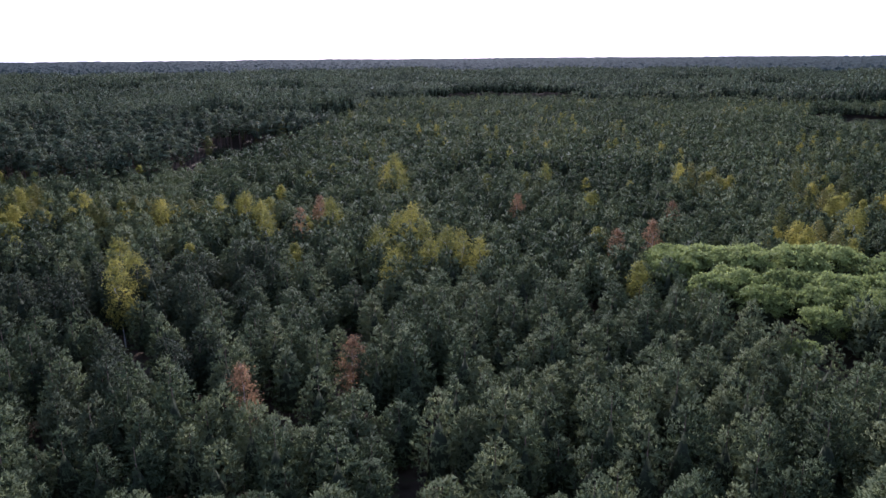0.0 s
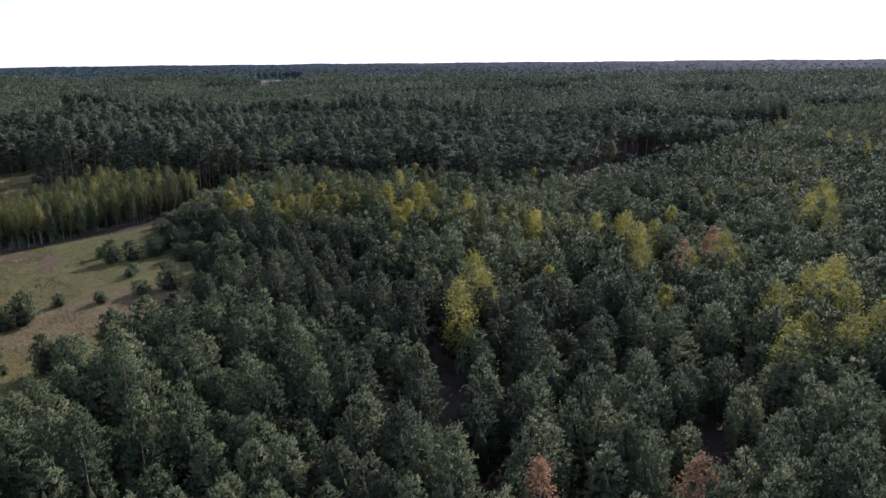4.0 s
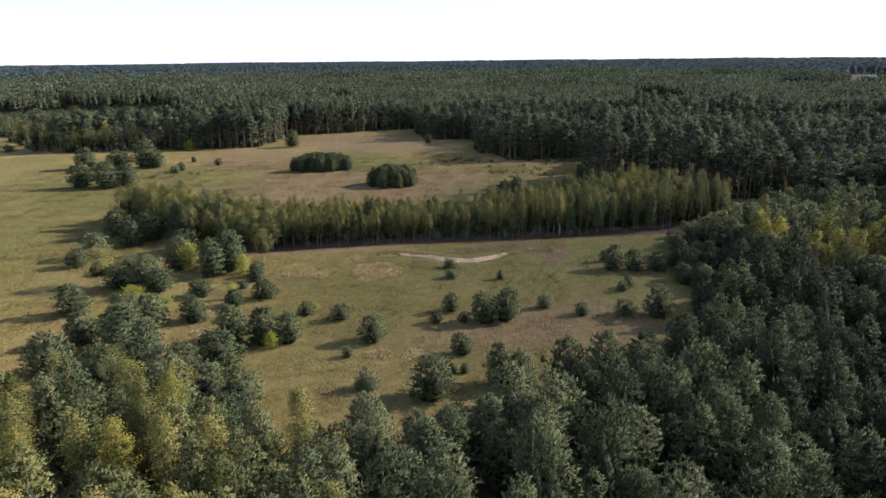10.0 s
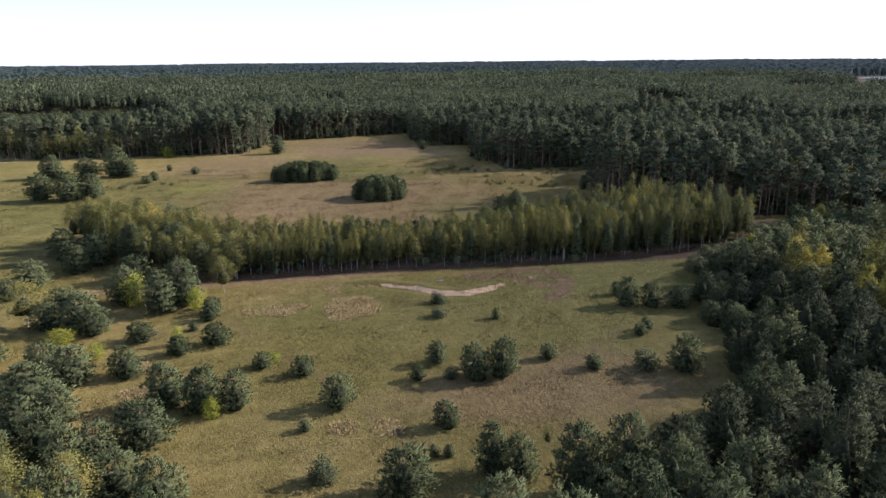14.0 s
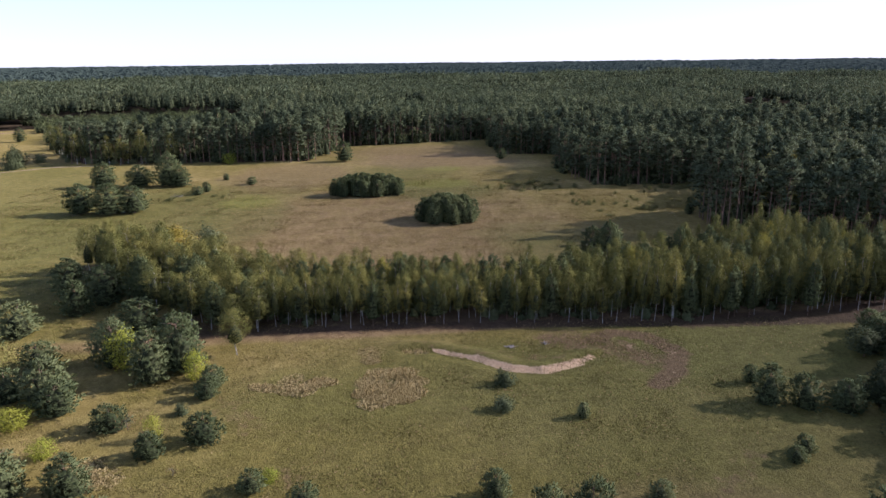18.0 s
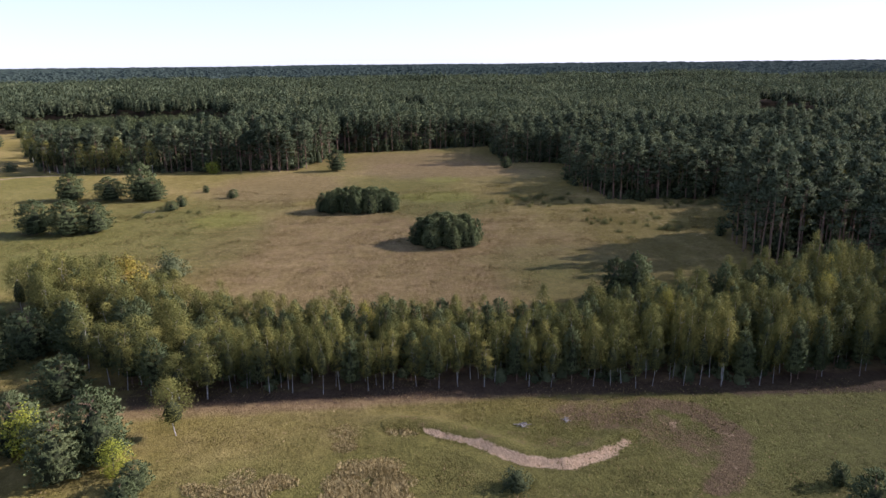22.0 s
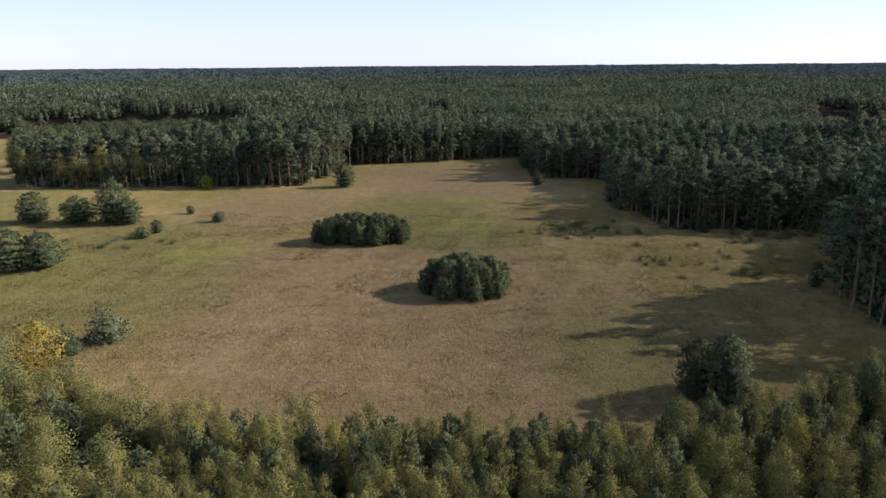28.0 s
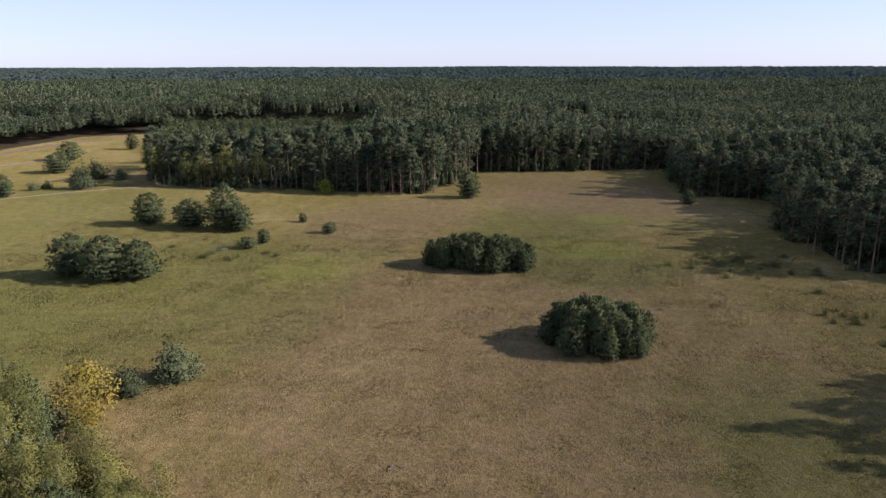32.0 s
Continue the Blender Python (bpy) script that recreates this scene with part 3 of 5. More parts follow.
def trunk(h, r, crown_low, spread, limbs=5, bend=0.15, sides=6):
    """A trunk with a slight bend, tapering to the top, and limbs that reach into the crown."""
    k = np.array([0, 0.02, 0.25, 0.5, 0.75, 0.96])
    off = rng.normal(0, bend, (6, 2)) * k[:, None]
    path = [(off[i, 0], off[i, 1], h * k[i] - 0.15 * (i == 0)) for i in range(6)]
    parts = [tube(path, [r * 1.4, r * 1.1, r * 0.85, r * 0.62, r * 0.36, r * 0.1], sides)]
    for _ in range(limbs):
        z = crown_low + (h - crown_low) * rng.uniform(0.0, 0.75)
        a, q = rng.uniform(0, 6.283), spread * rng.uniform(0.5, 0.85)
        b = np.array([np.interp(z, [p[2] for p in path], [p[i] for p in path]) for i in (0, 1)] + [z])
        e = b + (math.cos(a) * q, math.sin(a) * q, q * 0.45)
        parts.append(tube([b, (b + e) / 2 + (0, 0, 0.1), e], [r * 0.34, r * 0.22, r * 0.07], 4))
    return np.concatenate(parts)


def tri_mesh(name, groups):
    """One mesh from (triangles, material) pairs, or triples with a random number tree by tree."""
    me = bpy.data.meshes.new(name)
    both = np.concatenate([g[0] for g in groups])
    tris, n = both[:, :3].astype(np.float32), len(both)
    me.vertices.add(n * 3)
    me.vertices.foreach_set("co", tris.ravel())
    me.loops.add(n * 3)
    me.loops.foreach_set("vertex_index", np.arange(n * 3, dtype=np.int32))
    me.polygons.add(n)
    me.polygons.foreach_set("loop_start", np.arange(0, n * 3, 3, dtype=np.int32))
    for g in groups:
        me.materials.append(g[1])
    me.polygons.foreach_set("material_index", np.repeat(np.arange(len(groups), dtype=np.int32), [len(g[0]) for g in groups]))
    me.polygons.foreach_set("use_smooth", np.ones(n, bool))
    me.update(calc_edges=True)
    shade = np.concatenate([g[2] if len(g) > 2 else np.full(len(g[0]), 0.5) for g in groups])
    me.attributes.new("tree", "FLOAT", "FACE").data.foreach_set("value", shade.astype(np.float32))
    me.normals_split_custom_set_from_vertices(both[:, 3:].reshape(-1, 3).astype(np.float32))
    return me


# ---- ground, meadow turf ----
def sheet(name, xs, ys, height, mat, keep=None):
    gx, gy = np.meshgrid(xs, ys, indexing="ij")
    v = np.stack([gx, gy, height(gx, gy)], -1).reshape(-1, 3)
    nx, ny = gx.shape
    i = np.arange(nx * ny).reshape(nx, ny)
    f = np.stack([i[:-1, :-1], i[1:, :-1], i[1:, 1:], i[:-1, 1:]], -1).reshape(-1, 4)
    if keep is not None:
        c = v[f].mean(1)
        f = f[keep(c[:, 0], c[:, 1])]
    me = bpy.data.meshes.new(name)
    me.from_pydata(v.tolist(), [], f.tolist())
    me.materials.append(mat)
    me.polygons.foreach_set("use_smooth", np.ones(len(f), bool))
    return new(name, me)


SCARP = np.array([(-214.5, 82), (-212.8, 87), (-208.2, 94), (-202.6, 99.6), (-200.8, 105.9), (-203.6, 112.8), (-206, 116)], float)


def line_distance(px, py, line):
    best, sign = np.full(np.shape(px), 1e9), np.zeros(np.shape(px))
    for a, b in zip(line, line[1:]):
        d = b - a
        u = np.clip(((px - a[0]) * d[0] + (py - a[1]) * d[1]) / (d @ d), 0, 1)
        ox, oy = px - a[0] - u * d[0], py - a[1] - u * d[1]
        q = np.hypot(ox, oy)
        sign = np.where(q < best, np.sign(d[0] * oy - d[1] * ox), sign)
        best = np.minimum(best, q)
    return best, sign


def relief(x, y):
    """Gentle swells of the meadow, with a low bank along the sand scarp."""
    x, y = np.asarray(x, float), np.asarray(y, float)
    z = 0.10 + 0.16 * (1 + np.sin(x * 0.045 + 1.3) * np.cos(y * 0.038)) + 0.07 * (1 + np.sin(x * 0.31 + y * 0.22) * np.cos(y * 0.27 - x * 0.12))
    d, side = line_distance(x, y, SCARP)
    return z + np.where(side > 0, 0.85 * np.exp(-((d - 2.0) / 2.2) ** 2), 0.3 * np.exp(-((d - 3.5) / 1.5) ** 2))


step = np.concatenate([np.arange(-5000, -1000, 250), np.arange(-1000, 1000, 50), np.arange(1000, 5001, 250)])
ground = tagged(sheet("ground", step, step, lambda x, y: 0 * x - 0.05, FLOOR), "dark forest floor of needles and moss", "ground", kind="structure")
fine_x = np.concatenate([np.arange(-745, -260, 4.0), np.arange(-260, -222, 1.5), np.arange(-222, -188, 0.7), np.arange(-188, -100, 1.5)])
fine_y = np.concatenate([np.arange(-260, 78, 2.5), np.arange(78, 138, 0.8), np.arange(138, 246, 2.0)])
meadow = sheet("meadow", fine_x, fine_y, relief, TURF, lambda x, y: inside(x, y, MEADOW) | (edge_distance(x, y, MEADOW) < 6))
tagged(meadow, "dry straw-coloured meadow with green and brown patches", "meadow", kind="structure")


def turf_z(x, y):
    return float(relief(x, y)) - 0.04


def ribbon(name, line, width, lift, mat, label, category, step_m=0.8):
    """A strip of bare ground with ragged edges that follows the turf."""
    line = np.array(line, float)
    cum = np.r_[0, np.cumsum(np.hypot(*np.diff(line, axis=0).T))]
    s = np.arange(0, cum[-1], step_m)
    px, py = np.interp(s, cum, line[:, 0]), np.interp(s, cum, line[:, 1])
    soft = np.ones(9) / 9
    px, py = (np.convolve(np.pad(q, 4, "edge"), soft, "valid") for q in (px, py))
    tx, ty = np.gradient(px), np.gradient(py)
    ln = np.hypot(tx, ty)
    w = width * (0.35 + 0.65 * np.sin(np.linspace(0.12, 3.02, len(s))) ** 0.6)
    cols = []
    for k in (-0.5, -0.3, 0.3, 0.5):
        rag = np.convolve(rng.uniform(-1, 1, len(s) + 4), np.ones(5) / 2.2, "valid")
        o = k * w * (1 + 0.6 * rag * (abs(k) > 0.4))
        x, y = px - ty / ln * o, py + tx / ln * o
        cols.append(np.stack([x, y, relief(x, y) + (lift if abs(k) < 0.4 else -0.10)], 1))
    v = np.stack(cols, 1)
    i = np.arange(v.shape[0] * 4).reshape(-1, 4)
    f = np.concatenate([np.stack([i[:-1, c], i[:-1, c + 1], i[1:, c + 1], i[1:, c]], -1) for c in range(3)])
    me = bpy.data.meshes.new(name)
    me.from_pydata(v.reshape(-1, 3).tolist(), [], f.tolist())
    me.materials.append(mat)
    return tagged(new(name, me), label, category, kind="structure")


EARTH = soil("bare_earth", (0.14, 0.095, 0.065), (0.27, 0.19, 0.135), 1.0)
PALE = soil("pale_track", (0.20, 0.155, 0.10), (0.33, 0.26, 0.18), 0.8)


def mask(name, lines):
    """Writes onto the turf how bare the ground is along lines of (points, half width, strength)."""
    co = np.empty(len(meadow.data.vertices) * 3, np.float32)
    meadow.data.vertices.foreach_get("co", co)
    x, y = co[0::3].astype(float), co[1::3].astype(float)
    v = np.zeros(len(x))
    for line, half, k in lines:
        d, _ = line_distance(x, y, np.array(line, float))
        v = np.maximum(v, k * np.clip(1.25 - 0.75 * d / half, 0, 1))
    meadow.data.attributes.new(name, "FLOAT", "POINT").data.foreach_set("value", v.astype(np.float32))


mask("sand", [(SCARP[1:], 0.55, 1.0), (SCARP[2:6], 0.95, 1.0), ([(-214, 119), (-206, 132), (-198, 128)], 1.0, 0.4)]
     + [([(-412, y), (-385, y + 5), (-350, y + 15), (-322, y + 21)], 1.4, 0.4) for y in (163, 166)])
mask("earth", [([(-214, 118), (-217.5, 124), (-214.5, 130.5), (-206, 133), (-198, 128.5), (-194, 124)], 2.4, 1.0),
               ([(-216, 112), (-211, 121), (-204, 126)], 6.0, 0.7), ([(-216, 84), (-210, 96), (-206, 110)], 3.5, 0.45),
               ([(-176, 62), (-160, 70), (-146, 76), (-136, 82)], 2.2, 0.55), ([(-150, 100), (-158, 112), (-170, 128)], 3.0, 0.5),
               ([(-160, 52), (-176, 66), (-190, 92)], 2.0, 0.35), ([(-188, 56), (-196, 50)], 4.0, 0.5)])
# Brown litter at the birch row, drawn dark and wide to include its shade.
mask("shaded_litter", [([(-229, 40), (-227.5, 80), (-224, 120), (-220, 150), (-218, 180), (-232, 210), (-246, 232)], 2.8, 1.0),
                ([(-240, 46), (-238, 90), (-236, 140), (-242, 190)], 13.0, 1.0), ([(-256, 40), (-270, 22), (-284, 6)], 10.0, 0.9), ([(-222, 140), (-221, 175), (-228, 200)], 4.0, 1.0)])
ribbon("field_track", [(-455, -132), (-470, -118), (-490, -92), (-493, -60)], 2.5, 0.06, PALE, "pale sandy track along the forest edge", "track")
ribbon("field_track", [(-590, -236), (-640, -236), (-690, -232), (-712, -205)], 12.0, 0.06, EARTH, "brown bare strip beside the far forest", "track")
ribbon("field_track", [(-545, -205), (-560, -195), (-590, -190)], 6.0, 0.06, PALE, "pale sandy patch in the far clearing", "track")


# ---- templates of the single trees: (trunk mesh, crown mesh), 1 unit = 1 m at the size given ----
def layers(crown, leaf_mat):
    """A crown is either leaves alone, or needles outside and an inside of twigs coloured dark as shade."""
    return [(crown[0], leaf_mat), (crown[1], SHADED_INNER)] if isinstance(crown, tuple) else [(crown, leaf_mat)]


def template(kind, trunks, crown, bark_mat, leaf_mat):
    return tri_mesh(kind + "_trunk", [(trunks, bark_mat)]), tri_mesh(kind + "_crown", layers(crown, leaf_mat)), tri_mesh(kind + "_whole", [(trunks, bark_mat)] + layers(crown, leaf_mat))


PINES = [template("pine", trunk(12, 0.15, 2.5, 2.2, 8), pine_crown(12, r, 2.2, 13, 12, 7, 10, 0.46, b, 0.5, 0.15), PINE_BARK, NEEDLES)
         for r, b in ((3.3, 0.7), (3.7, 0.62), (3.0, 0.8), (3.5, 0.6), (3.9, 0.7))]
DARK_PINES = [template("dark_pine", trunk(12, 0.15, 2.5, 2.2, 8), pine_crown(12, r, 2.2, 13, 12, 7, 10, 0.46, b, 0.5, 0.15), PINE_BARK, DARK_NEEDLES)
              for r, b in ((3.3, 0.7), (3.7, 0.62), (3.0, 0.8))]
MEADOW_PINES = [template("meadow_pine", trunk(6, 0.12, 0.6, 1.7, 8), pine_crown(6, r, 0.3, 9, 11, 6, 11, 0.42, b, 0.55, 0.15), PINE_BARK, NEEDLES)
                for r, b in ((2.6, 0.68), (2.4, 0.8), (2.8, 0.6))]
BROAD_PINES = [template("broad_pine", trunk(12, 0.2, 1.2, 3.4, 12, 0.3, 7), pine_crown(12, r, 0.8, 13, 12, 8, 11, 0.56, b, 0.55, 0.15), PINE_BARK, NEEDLES)
               for r, b in ((4.8, 0.62), (4.5, 0.54), (5.0, 0.7))]
OLD_PINES = [template("old_pine", trunk(24, 0.2, 10, 2.4, 9), old_pine_crown(24, r, low, c, 1.05, 9, 8, 0.62), PINE_BARK, OLD_NEEDLES)
             for r, c, low in ((3.6, 34, 10), (4.0, 42, 7), (3.3, 28, 12.5), (4.2, 84, 3.5))]
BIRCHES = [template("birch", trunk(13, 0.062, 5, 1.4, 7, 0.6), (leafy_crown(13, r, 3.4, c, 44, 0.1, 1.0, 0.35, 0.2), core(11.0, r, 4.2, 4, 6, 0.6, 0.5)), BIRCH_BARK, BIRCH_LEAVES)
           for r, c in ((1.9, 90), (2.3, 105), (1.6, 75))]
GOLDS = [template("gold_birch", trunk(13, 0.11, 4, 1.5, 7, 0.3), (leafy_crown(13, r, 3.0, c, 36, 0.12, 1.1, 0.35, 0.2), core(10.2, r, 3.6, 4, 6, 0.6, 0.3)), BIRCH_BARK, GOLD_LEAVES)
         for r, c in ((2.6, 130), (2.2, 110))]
RUSTS = [template("rust_birch", trunk(13, 0.11, 4, 1.5, 7, 0.3), leafy_crown(13, 1.9, 3.0, 120, 24, 0.13, 1.1, 0.25, 0.2), BIRCH_BARK, RUST_LEAVES)]
LOCUSTS = [template("locust", trunk(13, 0.25, 4, 4.0, 10, 0.4, 8), (tiered_crown(13, 6.0, 2.0, 190, 5, 0.24), core(11.0, 5.6, 3.0, 4, 8, 0.5, 0.72)), GREY_BARK, LOCUST_LEAVES) for _ in range(2)]
BUSHES = [template("bush", trunk(2.6, 0.07, 0.3, 1.2, 7), bush_crown(3, 1.9, 190, 8, 0.13), GREY_BARK, BUSH_LEAVES) for _ in range(2)]
LIMES = [template("lime_bush", trunk(6, 0.09, 0.8, 1.5, 7), leafy_crown(6.5, 2.6, 0.2, 190, 9, 0.17, 0.9, 0.35, 0.2), GREY_BARK, LIME_LEAVES)]
SPRAWLS = [template("sprawl", trunk(0.8, 0.04, 0.1, 1.0, 8), leafy_crown(1.0, 2.2, 0.0, 90, 18, 0.09, 0.8, 0.1, 0.2), GREY_BARK, SHRUB_LEAVES) for _ in range(2)]
TWIG_BUSHES = [template("twig_bush", trunk(2.4, 0.05, 0.2, 1.5, 34, 0.25), leafy_crown(2.6, 1.6, 0.3, 60, 5, 0.06, 0.9, 0.4, 0.2), GREY_BARK, RUST_LEAVES)]
MAPLES = [template("maple", trunk(6, 0.14, 0.8, 1.9, 8), leafy_crown(7, 3.4, 0.2, 260, 9, 0.2, 0.9, 0.4, 0.18), GREY_BARK, MAPLE_LEAVES)]
made_roots = {}


def plant(name, temp, x, y, z, high, wide, label, category, group=""):
    """One tree as a thing: an Empty at its foot with a trunk and a crown. high and wide scale the template."""
    key = (name, temp[1].name, label)
    at = pose(x, y, z, rng.uniform(-2, 2), rng.uniform(-2, 2), rng.uniform(0, 360)) @ Matrix.Diagonal((wide, wide, high, 1))
    if key not in made_roots:
        root = new(name)
        root.empty_display_size = 0.5
        tagged(root, label, category, group)
        for part_name, me in zip(("trunk", "crown"), temp):
            new(part_name, me).parent = root
        root.matrix_world = at
        made_roots[key] = root
        return root
    ob = copy_thing(made_roots[key], Matrix())
    ob.matrix_basis = at
    return ob


def thicket(temp, x, y, z, high, wide):
    """A tree of the thicket behind the front row, too hidden to tell apart."""
    ob = new("birch_thicket", temp[2])
    ob.matrix_world = pose(x, y, z, rng.uniform(-2, 2), rng.uniform(-2, 2), rng.uniform(0, 360)) @ Matrix.Diagonal((wide, wide, high, 1))
    tagged(ob, "dense thicket of birches and slender pines", "forest", kind="stuff")


def pick(seq):
    return seq[int(rng.integers(len(seq)))]


# ---- meadow trees: x, y, height, width ----
SCRUB_EAST = [(-152.5, 70, 6.5, 5.6), (-142, 86, 4.8, 4.4), (-126, 76.5, 7.8, 8.0), (-128, 89, 8.4, 5.5), (-126, 92, 7.5, 5.0), (-155.4, 116.6, 3.3, 3.7),
              (-184.2, 107.3, 3.1, 2.5), (-165, 89.5, 5.1, 4.2), (-157, 95, 7.6, 6), (-156.5, 99.5, 8.4, 6), (-159, 84.8, 3.2, 2.8), (-158, 90.6, 2.6, 2.8),
              (-161.5, 110.2, 3.7, 3.6), (-153, 125.7, 4.1, 4.9), (-150.2, 131.7, 8.1, 6), (-146.1, 64.6, 2.4, 2.2), (-134.2, 82.2, 2.3, 2), (-133.7, 84.1, 2.3, 2),
              (-119.2, 97.9, 11.5, 7), (-118.9, 104.1, 12, 7), (-121, 111, 7.5, 7), (-129.4, 132.2, 9.2, 9)]
SCRUB_NORTH = [(-192.3, 139.8, 3.9, 2.8), (-184.5, 138.4, 7.6, 6.3), (-182.4, 143.5, 6.6, 5.4), (-180.5, 149, 6.5, 6.4), (-184, 155, 4.2, 4.6), (-177.4, 156, 5.9, 6.5),
               (-170, 135.3, 3.2, 2.9), (-167.8, 132.6, 2.8, 2.9), (-204.1, 173.2, 6.6, 6.5), (-211, 176, 5.6, 6), (-268.9, 142.1, 10.5, 7), (-263.2, 139.6, 13, 7),
               (-267, 136, 11, 6.5), (-322, 190.5, 7.4, 3.4)]
SCRUB_WEST = [(-171, 58.2, 3.4, 3.8), (-166, 65.2, 4, 4.3), (-185, 49.4, 5, 5.8), (-181.6, 42.4, 4.7, 5), (-190.6, 34.3, 5, 6), (-233, 26.9, 8, 9), (-216, 26.9, 9.5, 8),
              (-211, 40, 12.0, 8.5), (-207, 36, 10.5, 7), (-203.5, 47.2, 4.7, 4.8), (-201, 20.5, 9.3, 9), (-197, 24, 7, 7.5), (-203, 14, 7, 7), (-217, 13, 5.6, 7),
              (-234, 2.3, 8.2, 9), (-226, -0.7, 6, 6.5), (-245, 10, 9, 8), (-252, 14, 10, 9), (-258, 4, 10, 8), (-199, 47, 4.8, 4.2)]
SCRUB_SOUTH = [(-173.3, 25.8, 8.3, 9), (-178, 20, 7, 7), (-161.5, 22.7, 9.5, 9), (-157, 27, 8, 7), (-173.3, 34.6, 6.4, 6.8), (-160, 43.3, 8.6, 7.4), (-156.6, 48.9, 9, 7.4),
               (-156.2, 54.2, 7.2, 5.6), (-148, 41.3, 8, 8.5), (-144, 36, 7, 7), (-141.3, 32.2, 8.2, 6.8), (-135.3, 40.1, 6.6, 8), (-131, 46, 8, 7), (-154.2, 23.2, 7.2, 8),
               (-148, 28, 8, 7), (-143, 22, 9, 7), (-166, 14, 8, 8), (-152, 12, 9, 8), (-185, 8, 8, 8)]
UPPER_PINES = [(-360, -30, 12, 11), (-357.3, -19, 12.5, 12), (-360, -10.8, 11, 10), (-421.8, -42, 11.6, 11), (-419, -25, 10, 12), (-416.3, -11.8, 16, 12),
               (-415, -6.3, 9.7, 9), (-392.5, 5.6, 4.2, 5.5), (-399.7, 7.9, 4.9, 4.4), (-430.2, 11, 3.7, 3.5), (-414.5, 24.8, 4.4, 5), (-482.7, 65.8, 11.5, 9),
               (-479.8, 153.9, 6.8, 6), (-464.7, -130, 10, 7), (-531, -151, 10.7, 13), (-577, -175, 11.4, 14), (-634, -169, 11, 8)]
for trees in (SCRUB_EAST, SCRUB_NORTH, SCRUB_WEST, SCRUB_SOUTH, UPPER_PINES):
    for x, y, h, w in trees:
        if h < 5:
            label = "low bushy young pine in dry meadow grass"
        elif h < 9:
            label = "bushy blue-green pine standing in the meadow"
        else:
            label = "broad tall blue-green pine on the meadow"
        if h > 9.4:
            plant("pine_tree", pick(BROAD_PINES), x, y, turf_z(x, y), h / 12, w / 8.3, label, "pine", "pines on the meadow")
        else:
            plant("pine_tree", pick(MEADOW_PINES), x, y, turf_z(x, y), h / 6.7, w / 5.2, label, "pine", "pines on the meadow")
# two dense islands of young pines on the upper meadow
for cx, cy, rx, ry, h, n in ((-381, 77, 7, 14.5, 9.3, 46), (-327, 104, 8, 9.8, 9.6, 40)):
    for i in range(n):
        q, a = math.sqrt((i + 0.5) / n), i * 2.4 + rng.uniform(-0.3, 0.3)
        x, y = cx + rx * q * math.cos(a), cy + ry * q * math.sin(a)
        k = 1 - 0.3 * q ** 3
        plant("pine_tree", pick(MEADOW_PINES), x, y, turf_z(x, y), h * k * rng.uniform(0.92, 1.06) / 6, rng.uniform(4.6, 5.8) / 5.2, "dark pine in a dense island of pines on the meadow", "pine", "pine island")

for name, temp, x, y, h, w, label in (
        ("lime_bush", LIMES, -213, 29.8, 7.4, 6.3, "bright yellow-green leafy bush among dark pines"),
        ("lime_bush", LIMES, -207, 43.5, 5.0, 4.4, "yellow-green leafy bush beside dark pines"),
        ("lime_bush", LIMES, -186.3, 41.9, 3.9, 2.6, "slim yellow-green leafy sapling"),
        ("lime_bush", LIMES, -193.5, 18.9, 3.0, 6.0, "low yellow-green shrub between pines"),
        ("lime_bush", LIMES, -172.8, 60.4, 1.9, 2.7, "small light green shrub in grass"),
        ("lime_bush", LIMES, -153.4, 50.5, 3.4, 2.9, "small light green leafy shrub"),
        ("lime_bush", LIMES, -183.1, 27.3, 2.8, 4.0, "small light green leafy shrub"),
        ("lime_bush", LIMES, -487, 3.0, 6.0, 8.0, "yellow-green bush at the foot of the forest edge"),
        ("maple_tree", MAPLES, -284.7, 22.1, 9.6, 9.5, "golden yellow autumn tree with orange tips")):
    base = 6.5 if temp is LIMES else 7.0
    plant(name, temp[0], x, y, turf_z(x, y), h / base, w / (5.2 if temp is LIMES else 6.8), label, "bush" if temp is LIMES else "maple")
for x, y, h, w in ((-217, 49.2, 9.3, 5), (-205.7, 9.3, 9.9, 8), (-132.4, 98.4, 3.8, 1.9), (-131, 36, 9, 5), (-137, 26, 10, 5.5), (-128, 30, 11, 5.5), (-134, 18, 11, 6)):
    plant("birch_tree", pick(BIRCHES), x, y, turf_z(x, y), h / 13, w / 3.9, "slender yellowing birch standing apart in the scrub", "birch", "birches in the scrub")
for x, y, h, w in ((-302.7, 27.6, 7.1, 9), (-296, 22.4, 5.1, 6), (-279, 17, 8, 12), (-269, 23, 6, 9), (-266, 32, 5, 9), (-514, -119, 10, 11), (-481, -129, 4, 6), (-486, -126, 3.8, 6),
                   (-492, -110, 3.6, 8), (-512, -106, 5.5, 8), (-486, -109, 12, 11), (-131.9, 66.2, 4, 4.5), (-193.9, 44.1, 2.1, 2.6), (-197, 97.3, 3.0, 4.4), (-188, 95.3, 2.8, 4)):
    plant("bush", pick(BUSHES), x, y, turf_z(x, y), h / 3, w / 4.0, "round grey-green leafy bush on the meadow", "bush", "bushes on the meadow")
